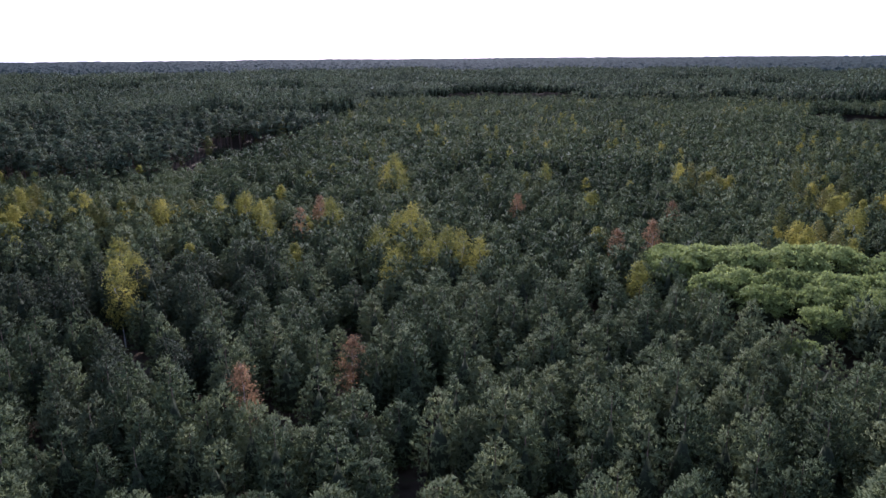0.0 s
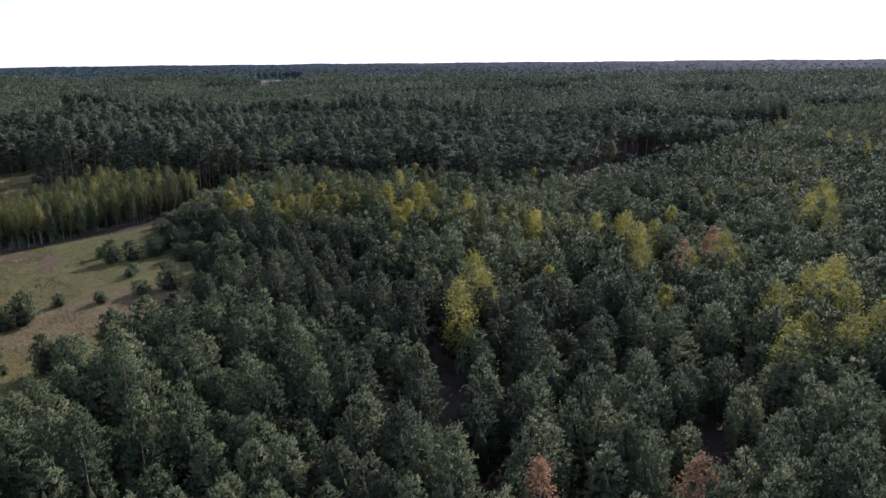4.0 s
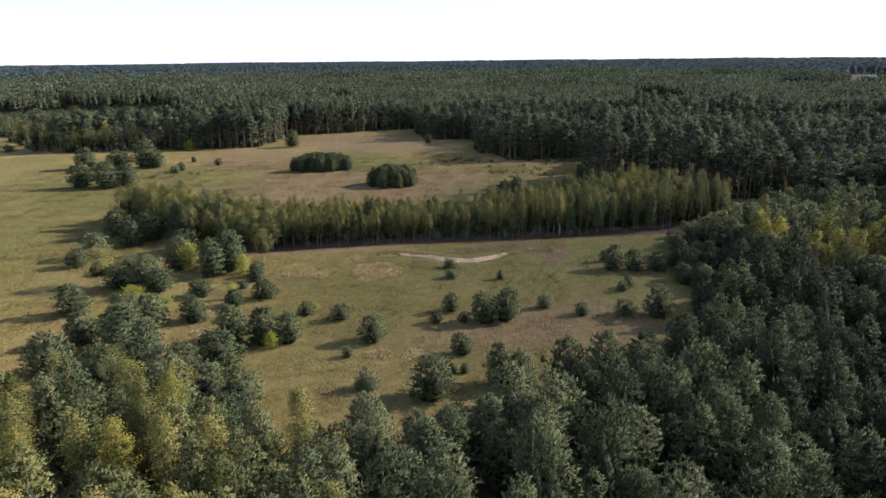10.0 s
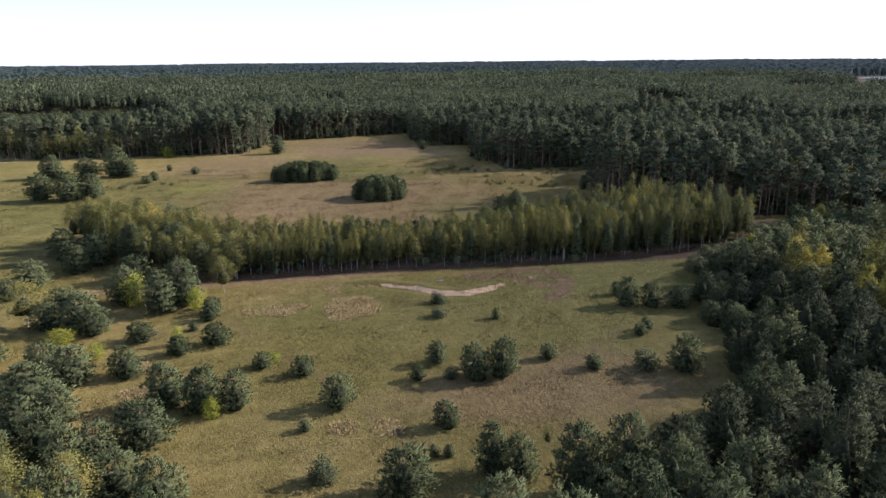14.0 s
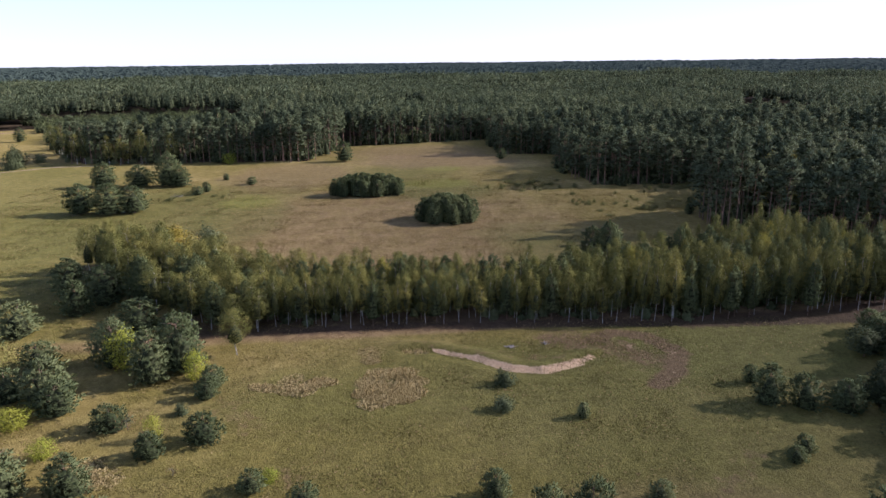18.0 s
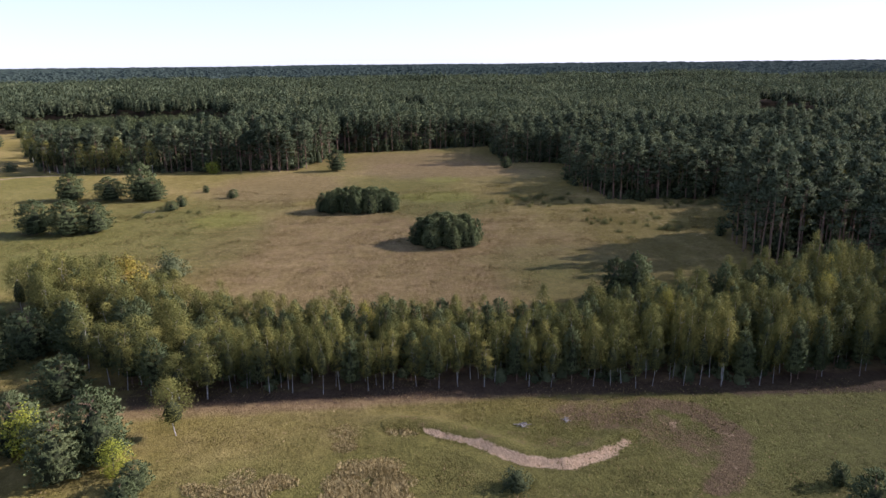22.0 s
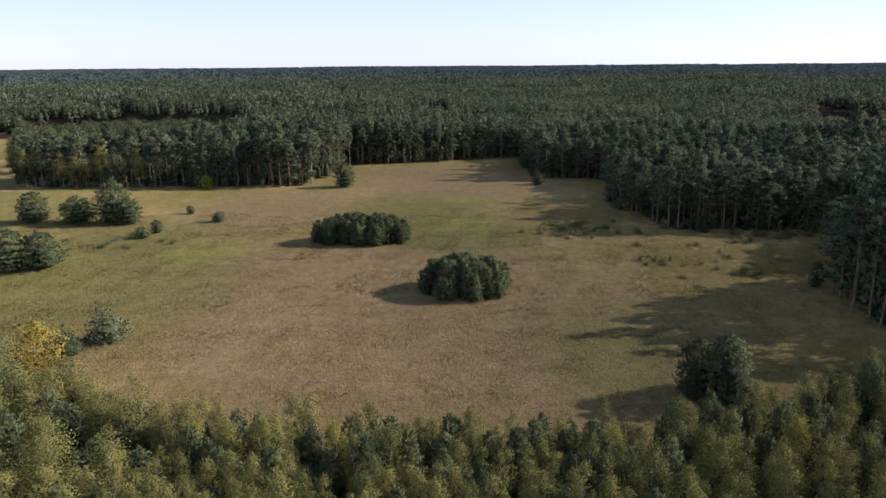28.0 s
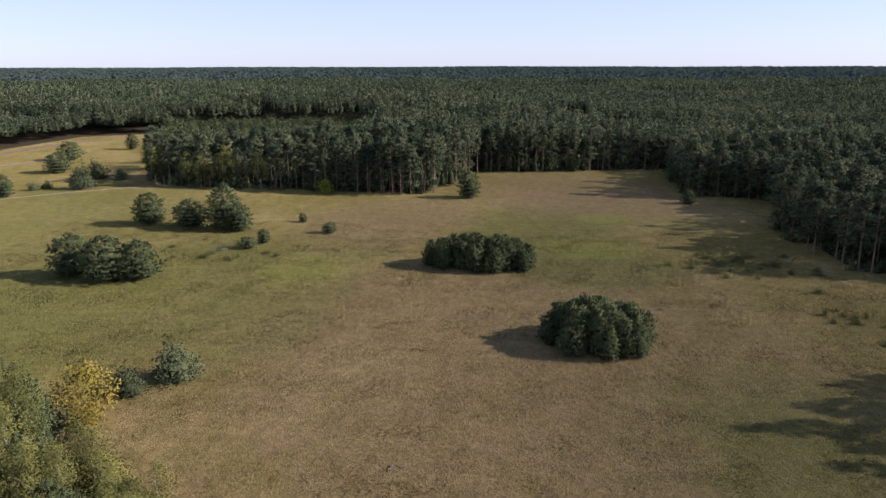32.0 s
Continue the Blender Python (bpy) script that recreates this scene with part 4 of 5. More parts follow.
for cx, cy, rx, ry, n in ((-345, 163, 14, 11, 14), (-388, 151, 12, 15, 28), (-388, -2, 12, 14, 12), (-376, 212, 8, 14, 40), (-345, 180, 16, 5, 14)):
    for _ in range(n):
        x, y = cx + rng.normal(0, rx * 0.6), cy + rng.normal(0, ry * 0.6)
        plant("low_shrub", pick(SPRAWLS), x, y, turf_z(x, y), rng.uniform(0.5, 1.1), rng.uniform(0.4, 1.0), "low dark green shrub in dry grass", "bush", "low shrubs on the meadow")

for x, y, h, w in ((-190, 37, 2.6, 4.2), (-186, 41, 2.4, 3.0), (-122, 90, 3.2, 3.6), (-176, 47, 1.6, 2.2), (-150, 80, 1.4, 2.0)):
    plant("twig_bush", TWIG_BUSHES[0], x, y, turf_z(x, y), h / 2.5, w / 3.2, "half-bare grey twiggy bush with brown leaves", "bush", "twiggy bushes in the scrub")

# ---- the birch row between the two meadows ----
gx, gy = np.meshgrid(np.arange(-295, -220, 2.9), np.arange(0, 208, 2.6), indexing="ij")
bx, by = (gx + rng.uniform(-1.2, 1.2, gx.shape)).ravel(), (gy + rng.uniform(-1.1, 1.1, gy.shape)).ravel()
ok = inside(bx, by, BIRCH_ROW)
for x, y in zip(bx[ok], by[ok]):
    if rng.random() < 0.1:
        continue
    back = x < -234.5 + 0.03 * (y - 100)
    h = 10.6 + 0.8 * math.sin(y * 0.11) + rng.normal(0, 1.2) + 3.2 * min(1, max(0, (y - 125) / 30)) + (2.2 if y < 45 else 0)
    w = rng.uniform(0.68, 1.0) * (1.5 if y < 55 else 1.0)
    if y < 55 and rng.random() < 0.35:
        continue
    if back:
        if rng.random() < (0.55 if y > 140 else 0.15 if y < 62 else 0.42):
            thicket(pick(PINES), x, y, turf_z(x, y), 0.95 * h / 12, w * 0.7)
        else:
            thicket(pick(GOLDS if rng.random() < 0.03 else BIRCHES), x, y, turf_z(x, y), h / 13, w)
        continue
    if rng.random() < (0.34 if y > 140 else 0.12):
        plant("pine_tree", pick(PINES), x, y, turf_z(x, y), 0.93 * h / 12, w * 0.68, "slender young pine among the row of birches", "pine", "trees of the birch row")
    else:
        plant("birch_tree", pick(BIRCHES), x, y, turf_z(x, y), h / 13, w, "slender birch with white trunk and olive leaves", "birch", "trees of the birch row")


# ---- woods ----
def lattice(x0, x1, y0, y1, d, jitter):
    gx, gy = np.meshgrid(np.arange(x0, x1, d), np.arange(y0, y1, d * 0.87), indexing="ij")
    gx = gx + (np.arange(gx.shape[1]) % 2) * d / 2
    return (gx + rng.uniform(-jitter, jitter, gx.shape)).ravel(), (gy + rng.uniform(-jitter, jitter, gy.shape)).ravel()


def wooded(x, y, gap=1.5):
    ok = ~(inside(x, y, MEADOW) | (edge_distance(x, y, MEADOW) < gap))
    for g in GLADES:
        ok &= ~inside(x, y, g)
    return ok


def in_view(x, y):
    """The wedge of country that the flight looks over."""
    a = np.degrees(np.arctan2(-(x - 0), y + 30))
    b = np.degrees(np.arctan2(-(x + 120), y - 60))
    near = (np.abs(x + 60) < 120) & (y > -10) & (y < 120)
    return ((a > -38) & (b < 134) & (y > -1200) & ((x < -110) | (y > 20))) | near


def near_stretch(x, y):
    return ((np.abs(x + 6) < 24) & (y > 48) & (y < 66)) | ((x < -96) & (x > -114) & (y > 58) & (y < 98))


def off_axis(x, y):
    """Distance from the line of flight on the plan."""
    a, b, c = np.array((0.0, 20.0)), np.array((-10.0, 50.0)), np.array((-190.0, 88.0))
    best = np.full(np.shape(x), 1e9)
    for p, q in ((a, b), (b, c)):
        d = q - p
        u = np.clip(((x - p[0]) * d[0] + (y - p[1]) * d[1]) / (d @ d), 0, 1)
        best = np.minimum(best, np.hypot(x - p[0] - u * d[0], y - p[1] - u * d[1]))
    return best


def young_rise(x, y):
    """The young wood grows up from low trees where it meets the north side of the meadow."""
    if x > -150 or y < 135:
        return 1.0
    return float(np.clip(0.42 + 0.58 * (edge_distance(np.array(x), np.array(y), MEADOW) - 2) / 22, 0.42, 1.0))


# single trees of the young wood, where the path comes nearest and along the meadow
yx, yy = lattice(-250, 60, 20, 240, 6.2, 1.6)
d = edge_distance(yx, yy, MEADOW)
ok = wooded(yx, yy) & ~is_tall(yx, yy) & (near_stretch(yx, yy) | ((d < 5.5) & (yx < -108) & (yy > 100) & (yx > -190)))
for x, y in zip(yx[ok], yy[ok]):
    if rng.random() < 0.05:
        continue
    s, roll = rng.uniform(0.82, 1.12) * young_rise(x, y), rng.random()
    if roll < 0.03 or (x < -100 and y < 55 and roll < 0.3):
        plant("birch_tree", pick(GOLDS if roll < 0.02 else BIRCHES), x, y, -0.05, s * 0.98, s * 1.1, "yellowing birch among the young pines", "birch", "trees of the young wood")
    else:
        plant("pine_tree", pick(DARK_PINES if y > 110 else PINES), x, y, -0.05, s * rng.uniform(0.93, 1.06), s * rng.uniform(0.9, 1.15), "young blue-green pine in a dense wood", "pine", "trees of the young wood")

# light green locust trees
for x, y, h, w in ((48, 146, 13, 0.95), (56, 150, 14, 1.0), (64, 148, 14.3, 1.05), (75, 147, 14.3, 1.1), (84, 148, 14, 1.05), (91, 141, 13, 1.0), (58, 138, 12.2, 0.95), (68, 136, 12, 0.9),
                   (76, 132, 12.5, 1.0), (85, 130, 12.5, 1.0), (94, 130, 12, 0.95), (66, 118, 10.5, 0.7), (76, 120, 11, 0.75), (90, 118, 11.5, 0.85), (56, 106, 9.5, 0.6), (60, 129, 11, 0.85), (70, 128, 11.3, 0.85), (80, 125, 11.5, 0.9), (97, 124, 12, 0.95), (52, 134, 11.5, 0.8), (98, 138, 12.5, 0.95), (101, 147, 13, 1.0), (50, 154, 13, 0.9)):
    plant("locust_tree", pick(LOCUSTS), x, y, -0.05, (h + 1.2) / 13, w * 1.12, "broad locust tree with pale green feathery leaves", "locust tree", "locust trees in the pine wood")
LOCUST_AREA = np.array([(40, 162), (108, 162), (114, 112), (64, 110), (44, 126)], float)
# single yellow and rust-coloured trees that stand out of the young wood
AUTUMN_NEAR = ((-10, 177, 0, 15), (-13, 172, 0, 14), (-6, 168, 0, 13), (-17, 160, 0, 13), (-13, 142, 0, 12.5), (-1, 160, 0, 13), (2, 156, 0, 13), (6.5, 151, 0, 12.5), (-5, 152, 0, 12),
               (39, 159, 1, 13), (48, 163, 1, 14), (-52, 193, 0, 13), (-72, 148, 0, 14), (-67, 143, 0, 12), (-16, 100, 1, 11), (-64, 128, 0, 14.5))
AUTUMN_FAR = ((-20, 272, 0, 15), (-18, 262, 0, 14), (-22, 250, 0, 14), (-16, 240, 0, 13.5), (-37, 200, 1, 13.5), (-33, 196, 0, 13), (-40, 186, 1, 13), (20, 200, 1, 13.5), (-30, 90, 1, 11),
              (-60, 205, 0, 13), (-66, 200, 0, 13), (-48, 180, 0, 12.5), (62, 190, 1, 13), (100, 170, 0, 14), (108, 160, 0, 14), (36, 250, 0, 14))
for x, y, c, h in AUTUMN_NEAR + AUTUMN_FAR:
    if c == 0:
        plant("birch_tree", pick(GOLDS), x, y, -0.05, (h + 2.6) / 13, 1.3, "birch in yellow autumn leaf above dark pines", "birch", "autumn birches in the wood")
    else:
        plant("birch_tree", RUSTS[0], x, y, -0.05, (h + 2.0) / 13, 1.2, "slender birch turned brown-orange in autumn", "birch", "autumn birches in the wood")


def cluster(kind, radius, spacing, maker, gaps=0.06):
    """A joined stand of trees in a disc."""
    x, y = lattice(-radius, radius, -radius, radius, spacing, spacing * 0.28)
    groups = {}
    for px, py in zip(x, y):
        if math.hypot(px, py) > radius or rng.random() < gaps:
            continue
        shade = rng.uniform(0, 1)
        for tris, m in maker():
            a = rng.uniform(0, 6.283)
            c, s = math.cos(a), math.sin(a)
            t = tris @ np.array([[c, -s, 0], [s, c, 0], [0, 0, 1]]).T
            t[:, :3] += (px, py, 0)
            got = groups.setdefault(m.name, [m, [], []])
            got[1].append(t)
            got[2].append(np.full(len(t), shade))
    return tri_mesh(kind, [(np.concatenate(t), m, np.concatenate(k)) for m, t, k in groups.values()])


def young_tree(levels, arms, along, k, size, low=4.0, stem=False, gold=0.0, h0=12.2, width=0.15, needles=None):
    def make():
        h = rng.normal(h0 + 0.4, 1.8)
        if rng.random() < gold:
            return [(leafy_crown(h + 0.6, rng.uniform(1.7, 2.5), 4, levels * 14, 34 if stem else 16, 0.12 if stem else 0.21, 1.0, 0.4, 0.2), GOLD_LEAVES if rng.random() < (0.12 if stem else 0.55) else BIRCH_LEAVES)]
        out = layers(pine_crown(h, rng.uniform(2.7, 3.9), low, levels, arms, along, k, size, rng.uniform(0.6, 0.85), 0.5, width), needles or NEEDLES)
        if stem:
            out.append((tube([(0, 0, -0.1), (0, 0, h * 0.5), (0, 0, h * 0.9)], [0.14, 0.1, 0.03], 4), PINE_BARK))
        return out
    return make


def old_tree(clumps, pad, tufts_each, k, size, stem=True, h0=23.0, low=0.42, birch=0.0):
    def make():
        h = rng.normal(h0, 2.5)
        if rng.random() < birch:
            return [(leafy_crown(h * 0.85, 2.6, 5, clumps * 5, 4, 0.42, 1.1, 0.3, 0.22), BIRCH_LEAVES)]
        out = layers(old_pine_crown(h, rng.uniform(3.1, 4.4), h * rng.uniform(low, low + 0.2), clumps, pad, tufts_each, k, size, 0.2), OLD_NEEDLES)
        if stem:
            out.append((tube([(0, 0, -0.1), (0, 0, h * 0.45), (0, 0, h * 0.85)], [0.22, 0.17, 0.07], 4), PINE_BARK))
        return out
    return make


def dome_tree(h0):
    def make():
        h = rng.normal(h0, 2.0)
        return layers(pine_crown(h, rng.uniform(3.0, 4.3), h * 0.45, 6, 7, 3, 5, 1.15, rng.uniform(0.45, 0.7), 0.62, 0.22), OLD_NEEDLES)
    return make


def far_tree(h0):
    def make():
        h = rng.normal(h0, 2.2)
        return layers(pine_crown(h, rng.uniform(2.8, 4.2), h * 0.5, 3, 5, 2, 4, 1.7, rng.uniform(0.45, 0.7), 0.62, 0.28), OLD_NEEDLES)
    return make


YOUNG_S = [cluster("young_group", 3.6, 5.0, young_tree(12, 11, 6, 9, 0.47, 1.2, True), 0) for _ in range(4)]
YOUNG_A = [cluster("young_stand", 8.2, 5.8, young_tree(12, 11, 6, 9, 0.47, 2.4, True), 0.03) for _ in range(6)]
DARK_A = [cluster("dark_pine_stand", 8.2, 6.0, young_tree(12, 11, 6, 9, 0.47, 2.4, True, 0.02, 12.6, 0.15, DARK_NEEDLES), 0.06) for _ in range(5)]
MIXED_A = [cluster("mixed_stand", 8.2, 5.8, young_tree(12, 11, 6, 9, 0.47, 2.4, True, 0.25, 12.4, 0.15, OLIVE_NEEDLES), 0.03) for _ in range(3)]
YOUNG_B = [cluster("young_stand_far", 12.0, 5.8, young_tree(9, 8, 3, 9, 0.8, 3.6, False, 0.02, 12.2, 0.18), 0.03) for _ in range(6)]
YOUNG_C = [cluster("young_stand_distant", 18.0, 6.0, young_tree(5, 6, 3, 5, 1.1, 5.0, False, 0.015, 14.0, 0.22)) for _ in range(4)]
GOLD_B = [cluster("gold_stand", 12.0, 5.4, young_tree(9, 8, 3, 9, 0.8, 4.0, False, 0.6, 13.2, 0.18)) for _ in range(3)]
OLD_A = [cluster("old_stand", 11.0, 6.5, old_tree(30, 1.35, 8, 6, 0.85, True, 23, 0.42, 0.04)) for _ in range(5)]
OLD_B = [cluster("old_stand_mid", 17.0, 6.6, dome_tree(22.5)) for _ in range(4)]
OLD_C = [cluster("old_stand_far", 40.0, 6.8, far_tree(21.5), 0.04) for _ in range(3)]
YOUNG_U = [cluster("understory", 4.5, 3.8, young_tree(5, 6, 2, 9, 0.8, 0.8, False, 0.0, 7.0, 0.16), 0.2) for _ in range(3)]
SHADE_BUSH = [cluster("undergrowth", 4.5, 2.6, lambda: [(bush_crown(rng.uniform(1.5, 3.6), rng.uniform(1.2, 1.9), 30, 4, 0.26), BUSH_LEAVES)], 0.25) for _ in range(3)]


def stand(name, meshes, x, y, s, label):
    ob = new(name, pick(meshes))
    ob.matrix_world = pose(x, y, -0.05, 0, 0, rng.uniform(0, 360)) @ Matrix.Diagonal((1, 1, s, 1))
    tagged(ob, label, "forest", kind="stuff")


def swell(x, y):
    """Age of the forest from compartment to compartment, as a factor on height."""
    u, w = (x * 0.94 + y * 0.34) / 170 + 0.35 * math.sin(y * 0.006), (y * 0.94 - x * 0.34) / 120 + 0.35 * math.sin(x * 0.008)
    block = math.sin(math.floor(u) * 12.9898 + math.floor(w) * 78.233) * 437.585
    tall = 0.32 * math.exp(-((x + 298) / 40) ** 2 - ((y - 198) / 42) ** 2)
    amp = 0.28 + 0.22 * min(1, max(0, (math.hypot(x + 330, y - 60) - 260) / 180))
    return 0.98 - amp / 2 + amp * (block - math.floor(block)) + 0.04 * math.sin(x * 0.031 - y * 0.027) + tall


GOLD_AREAS = [np.array(g, float) for g in ([(-192, 172), (-165, 224), (-140, 236), (-85, 230), (-58, 192), (-95, 180), (-128, 194), (-160, 172)],
                                           [(82, 150), (78, 235), (105, 262), (150, 250), (150, 150)])]


def golden(px, py):
    return any(bool(inside(np.array(px), np.array(py), g)) for g in GOLD_AREAS) and rng.random() < (0.8 if px < 0 else 0.5)


RIDE = np.array([(-7, 80), (-17, 128), (-20, 226)], float)

# young wood, from near to far
x, y = lattice(-260, 200, -10, 300, 14.0, 1.2)
ok = wooded(x, y, 7.5) & in_view(x, y) & ~is_tall(x, y) & ~near_stretch(x, y) & (off_axis(x, y) < 95) & ~inside(x, y, LOCUST_AREA)
for px, py in zip(x[ok], y[ok]):
    if px < -66 and py < 54:
        stand("young_wood", MIXED_A, px, py, rng.uniform(0.88, 1.06), "stand of young pines mixed with yellowing birches")
    elif px < -38 and py > (85 if px > -62 else 114):
        stand("young_wood", DARK_A if rng.random() > 0.1 else YOUNG_S, px, py, rng.uniform(0.86, 1.1) * young_rise(px, py), "stand of dense dark blue-green pines")
    else:
        near_ride = line_distance(np.array(px), np.array(py), RIDE)[0] < 5.0
        stand("young_wood", YOUNG_S if near_ride or rng.random() < 0.12 else YOUNG_A, px, py, rng.uniform(0.86, 1.1) * young_rise(px, py), "stand of dense young blue-green pines")
x, y = lattice(-260, -100, 20, 240, 7.0, 0.8)
d = edge_distance(x, y, MEADOW)
ok = wooded(x, y, 3.0) & ~is_tall(x, y) & ~near_stretch(x, y) & (d < 9.5) & ~((d < 6.5) & (x < -108) & (y > 100) & (x > -190))
for px, py in zip(x[ok], y[ok]):
    stand("young_wood", YOUNG_S, px, py, rng.uniform(0.8, 1.1) * young_rise(px, py), "stand of young pines along the meadow")
x, y = lattice(-300, 300, 0, 330, 21, 1.5)
ok = wooded(x, y, 12) & in_view(x, y) & ~is_tall(x, y) & (off_axis(x, y) >= 93) & (off_axis(x, y) < 230) & ~inside(x, y, LOCUST_AREA)
for px, py in zip(x[ok], y[ok]):
    if golden(px, py):
        stand("young_wood", GOLD_B, px, py, rng.uniform(0.92, 1.1) * young_rise(px, py), "stand of birches and pines in yellow leaf")
    else:
        stand("young_wood", YOUNG_B, px, py, rng.uniform(0.9, 1.12) * young_rise(px, py), "stand of dense young pines")
x, y = lattice(-300, 900, 0, 800, 31, 3.0)
ok = wooded(x, y, 10) & in_view(x, y) & ~is_tall(x, y) & (off_axis(x, y) >= 226)
for px, py in zip(x[ok], y[ok]):
    stand("young_wood", YOUNG_C, px, py, rng.uniform(0.88, 1.12), "stand of young pines farther off")
# the wood goes on behind the start of the flight
x, y = lattice(-300, 260, -150, 60, 31, 1.5)
ok = wooded(x, y, 12) & ~in_view(x, y) & (y < 45) & (x > -200)
for px, py in zip(x[ok], y[ok]):
    stand("young_wood", YOUNG_C, px, py, rng.uniform(0.85, 1.0), "stand of dense young pines")
# old forest: front trees along the meadow as single trees, stands behind
x, y = lattice(-620, -240, -130, 260, 5.6, 1.7)
d = edge_distance(x, y, MEADOW)
idx = np.flatnonzero(wooded(x, y, 1.0) & is_tall(x, y) & (d < 9.5) & (x > -600))
for i in idx:
    h = rng.normal(22.5, 2.2) * swell(x[i], y[i])
    if y[i] < -20 and rng.random() < 0.4:
        plant("birch_tree", pick(BIRCHES), x[i], y[i], -0.05, 0.75 * h / 13, 1.7, "tall birch at the edge of the old forest", "birch", "birches at the forest edge")
    else:
        plant("old_pine_tree", pick(OLD_PINES[:3] if y[i] > 185 and x[i] > -310 else OLD_PINES[1::2] if y[i] > 150 else OLD_PINES), x[i], y[i], -0.05, h / 24, rng.uniform(0.9, 1.25), "tall old pine with a bare trunk at the forest edge", "pine", "old pines at the forest edge")
x, y = lattice(-760, 420, -330, 760, 19.5, 2.0)
ok = wooded(x, y, 10) & in_view(x, y) & is_tall(x, y) & (off_axis(x, y) < 380)
for px, py in zip(x[ok], y[ok]):
    stand("old_forest", OLD_A, px, py, rng.uniform(0.93, 1.07) * swell(px, py), "stand of tall old pines")
x, y = lattice(-1000, 800, -700, 1000, 29, 2.0)
ok = wooded(x, y, 15) & in_view(x, y) & is_tall(x, y) & (off_axis(x, y) >= 374) & (off_axis(x, y) < 720)
for px, py in zip(x[ok], y[ok]):
    stand("old_forest", OLD_B, px, py, rng.uniform(0.9, 1.08) * swell(px, py), "stand of tall old pines farther off")
x, y = lattice(-1800, 1200, -1400, 1700, 68, 6.0)
ok = wooded(x, y, 30) & ~inside(x, y, VALLEY) & (edge_distance(x, y, VALLEY) > 25) & in_view(x, y) & (off_axis(x, y) >= 700) & (off_axis(x, y) < 1560)
for px, py in zip(x[ok], y[ok]):
    stand("old_forest", OLD_C, px, py, rng.uniform(0.85, 1.1) * swell(px, py), "distant stand of old pines")

# undergrowth below the birch row and along the old forest
x, y = lattice(-290, -225, 4, 204, 8.0, 1.5)
ok = inside(x, y, BIRCH_ROW) & (edge_distance(x, y, BIRCH_ROW) > 5.5)
for px, py in zip(x[ok], y[ok]):
    stand("undergrowth", SHADE_BUSH, px, py, rng.uniform(0.8, 1.3), "dark undergrowth below the birches")
x, y = lattice(-610, -240, -130, 260, 8.0, 2.0)
d = edge_distance(x, y, MEADOW)
ok = wooded(x, y, 4.0) & is_tall(x, y) & (d < 26) & (x > -600)
for px, py in zip(x[ok], y[ok]):
    if rng.random() < (0.6 if py > 185 and px > -310 else 0.92 if py > 150 else 0.85):
        stand("undergrowth", YOUNG_U if rng.random() < 0.6 else SHADE_BUSH, px, py, rng.uniform(0.6, 1.5), "dark undergrowth at the foot of old pines")

for g, grown in [(g, 0.6) for g in GLADES[1:]] + [(GLADES[0], 1.25)]:
    (x0, y0), (x1, y1) = g.min(0), g.max(0)
    x, y = lattice(x0, x1, y0, y1, 11.0, 3.0)
    ok = inside(x, y, g)
    for px, py in zip(x[ok], y[ok]):
        if rng.random() < 0.8:
            stand("undergrowth", YOUNG_U, px, py, grown * rng.uniform(0.5, 1.0), "low regrowth in a clearing of the forest")

# ---- grass ----
GRASS = [tri_mesh("grass_tile", [(tufts(1300, 10.5, 0.17, 0.07, 3), TURF), (tufts(200, 10.5, 0.32, 0.035, 4), GRASS_BLADES)]) for _ in range(3)]
STRAW = [tri_mesh("straw_patch", [(tufts(520, 4.0, 0.6, 0.022, 9, 0.5, 0.75), STRAW_BLADES)]) for _ in range(2)]
x, y = lattice(-420, -100, -60, 245, 16.5, 2.0)
ok = inside(x, y, MEADOW) & (edge_distance(x, y, MEADOW) > 6) & ~inside(x, y, BIRCH_ROW)
for px, py in zip(x[ok], y[ok]):
    ob = new("meadow_grass", pick(GRASS))
    ob.matrix_world = pose(px, py, float(relief(px, py)), 0, 0, rng.uniform(0, 360))
    tagged(ob, "dry meadow grass in loose tufts", "grass", kind="stuff")
for cx, cy, n, rx, ry in ((-202, 63, 7, 1.8, 2.4), (-199, 78, 22, 4.6, 3.0), (-178, 36, 3, 1.8, 3), (-165, 38, 3, 2, 4), (-146, 74, 2, 2, 3), (-214, 80, 2, 1.5, 3)):
    for _ in range(n):
        px, py = cx + rng.normal(0, rx), cy + rng.normal(0, ry)
        ob = new("tall_dry_grass", pick(STRAW))
        ob.matrix_world = pose(px, py, float(relief(px, py)), 0, 0, rng.uniform(0, 360)) @ Matrix.Diagonal((rng.uniform(0.4, 0.8), rng.uniform(0.4, 0.8), rng.uniform(0.6, 1.2), 1))
        tagged(ob, "pale tall dry grass in a dense patch", "grass", kind="stuff")

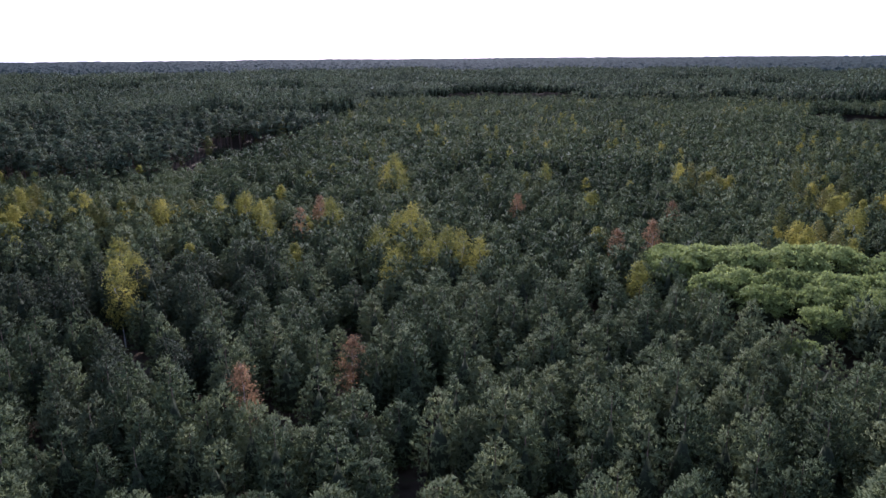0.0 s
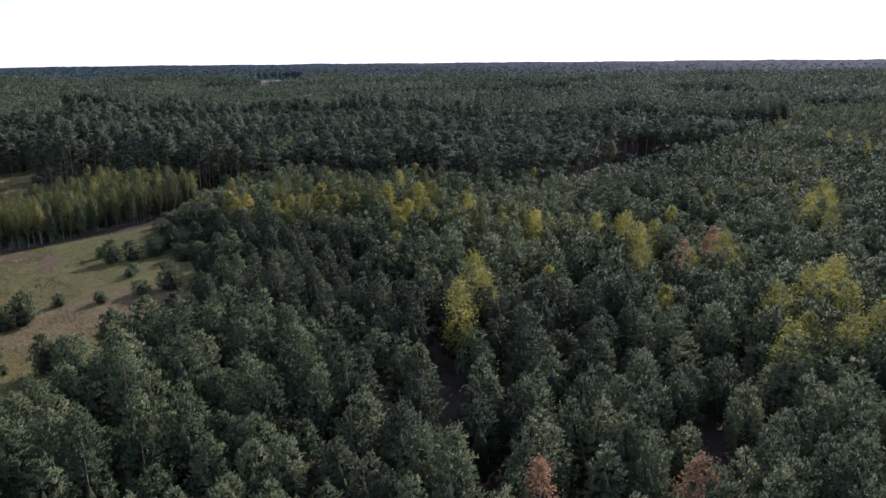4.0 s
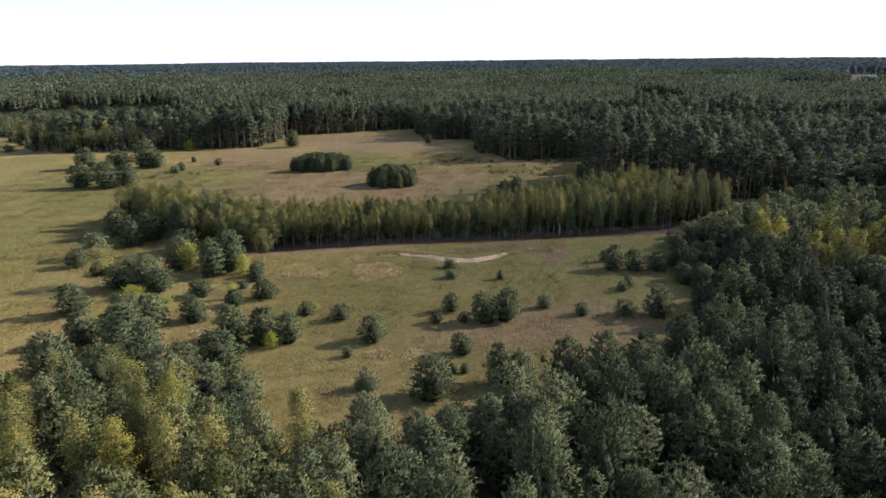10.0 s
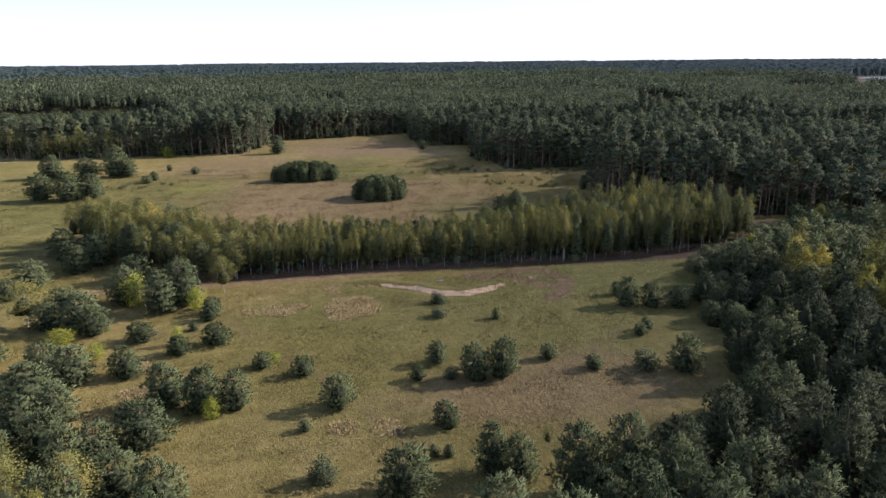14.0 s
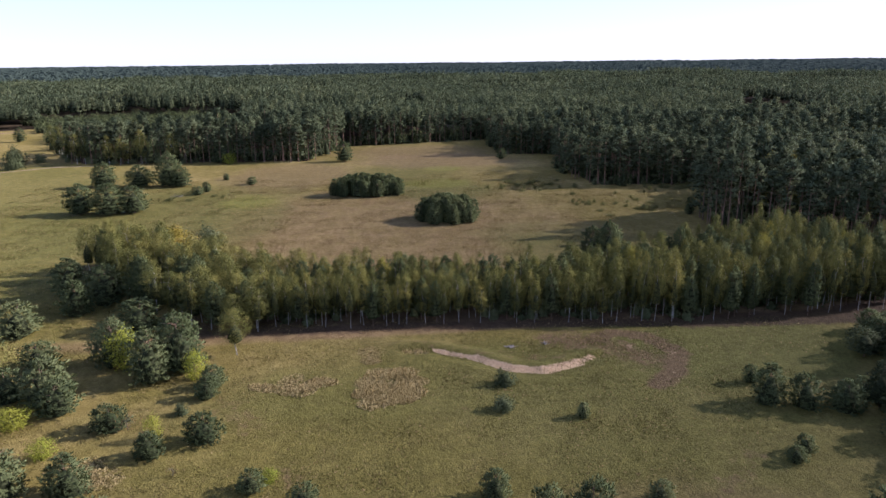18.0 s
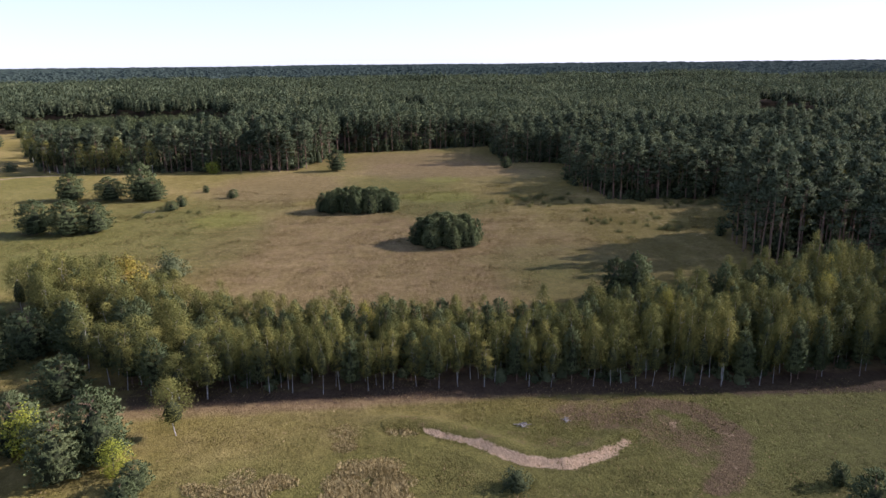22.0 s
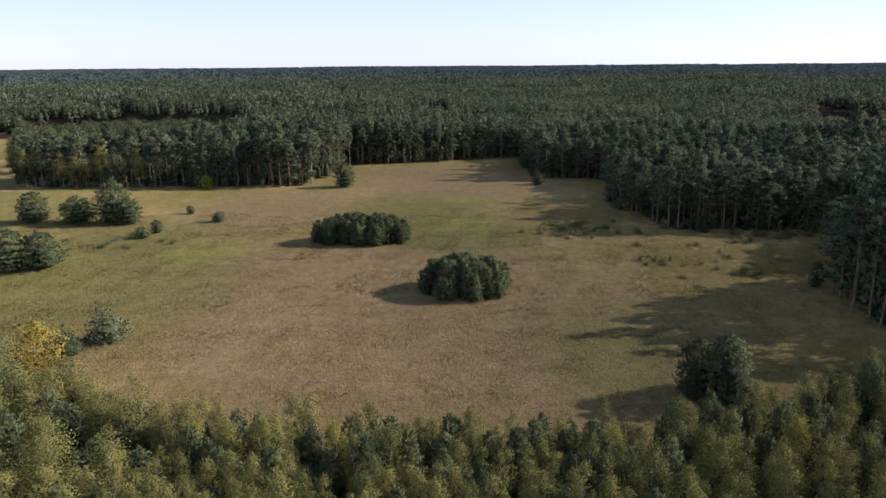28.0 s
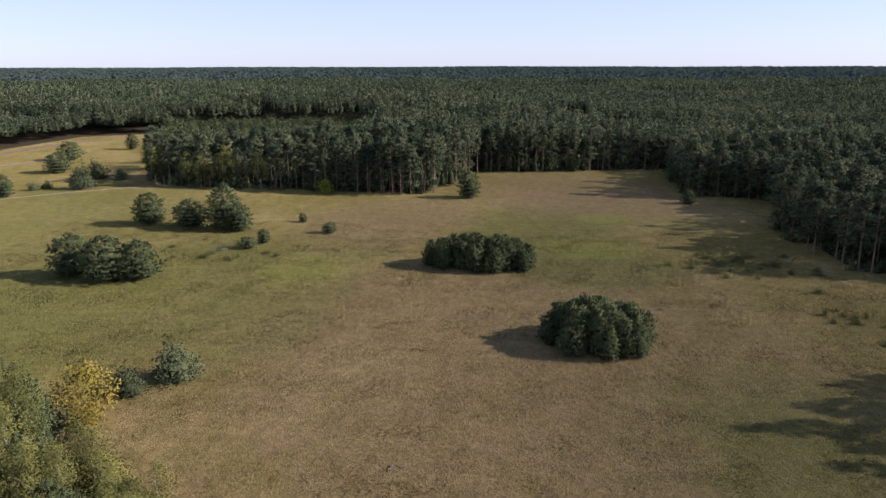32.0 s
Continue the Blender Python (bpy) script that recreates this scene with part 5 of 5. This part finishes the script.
# ---- brush piles and a fallen branch ----
def brush(name, x, y, r, n, label):
    root = new(name)
    tagged(root, label, "branches")
    for _ in range(n):
        a, b = rng.uniform(0, 6.283), rng.uniform(-0.6, 0.6)
        c = np.array((rng.normal(0, r * 0.35), rng.normal(0, r * 0.35), rng.uniform(0.05, 0.35)))
        e = np.array((math.cos(a), math.sin(a), b * 0.5)) * rng.uniform(0.4, 0.9) * r
        new("branch", tri_mesh("branch", [(tube([c - e, c + rng.normal(0, 0.08, 3), c + e], [0.07, 0.06, 0.03], 5), DRY_WOOD)])).parent = root
    root.matrix_world = pose(x, y, float(relief(x, y)))


DRY_WOOD = bark("dry_wood", (0.13, 0.12, 0.11), (0.30, 0.28, 0.26))
brush("brush_pile", -390, -2, 2.2, 18, "heap of bleached dry branches on the meadow")
brush("brush_pile", -213, 102, 1.1, 12, "small heap of grey twigs in grass")
brush("brush_pile", -213.5, 109, 0.8, 9, "small heap of grey twigs in grass")
brush("fallen_branch", -278.6, 71.6, 1.2, 4, "pale fallen branches lying on dry grass")

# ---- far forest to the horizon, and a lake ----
# Distance haze as a bluer tone, and shade between crowns as a darker one.
HAZY_NEEDLES = foliage("hazy_far_canopy", (0.032, 0.046, 0.038), (0.055, 0.072, 0.056), (0.088, 0.104, 0.076), 0.05, 1.0, 0.0)
radii = np.geomspace(1500, 4900, 150)
az = np.radians(np.arange(-42, 138, 0.16))
ra, aa = np.meshgrid(radii, az, indexing="ij")
ra = ra * (1 + rng.uniform(-0.003, 0.003, ra.shape))
fx, fy = -60 - ra * np.sin(aa), 60 + ra * np.cos(aa)
fz = 17 + 14.5 * (ra - 1500) / 3400 + 1.6 * np.sin(fx * 0.004 + 2) * np.cos(fy * 0.0033) + 1.2 * np.sin(fx * 0.011 + fy * 0.007) + rng.uniform(-5.0, 3.6, ra.shape)
fz = np.where(inside(fx, fy, VALLEY), -0.5, fz)
v = np.stack([fx, fy, fz], -1).reshape(-1, 3)
i = np.arange(ra.size).reshape(ra.shape)
f = np.stack([i[:-1, :-1], i[:-1, 1:], i[1:, 1:], i[1:, :-1]], -1).reshape(-1, 4)
me = bpy.data.meshes.new("far_forest")
me.from_pydata(v.tolist(), [], f.tolist())
me.materials.append(HAZY_NEEDLES)
tagged(new("far_forest", me), "dark pine forest stretching to the horizon", "forest", kind="stuff")
me = bpy.data.meshes.new("lake")
me.from_pydata([(px, py, 0.5) for px, py in LAKE], [], [tuple(range(len(LAKE)))])
me.materials.append(WATER)
tagged(new("lake", me), "bright lake far off in the forest", "lake", kind="structure")
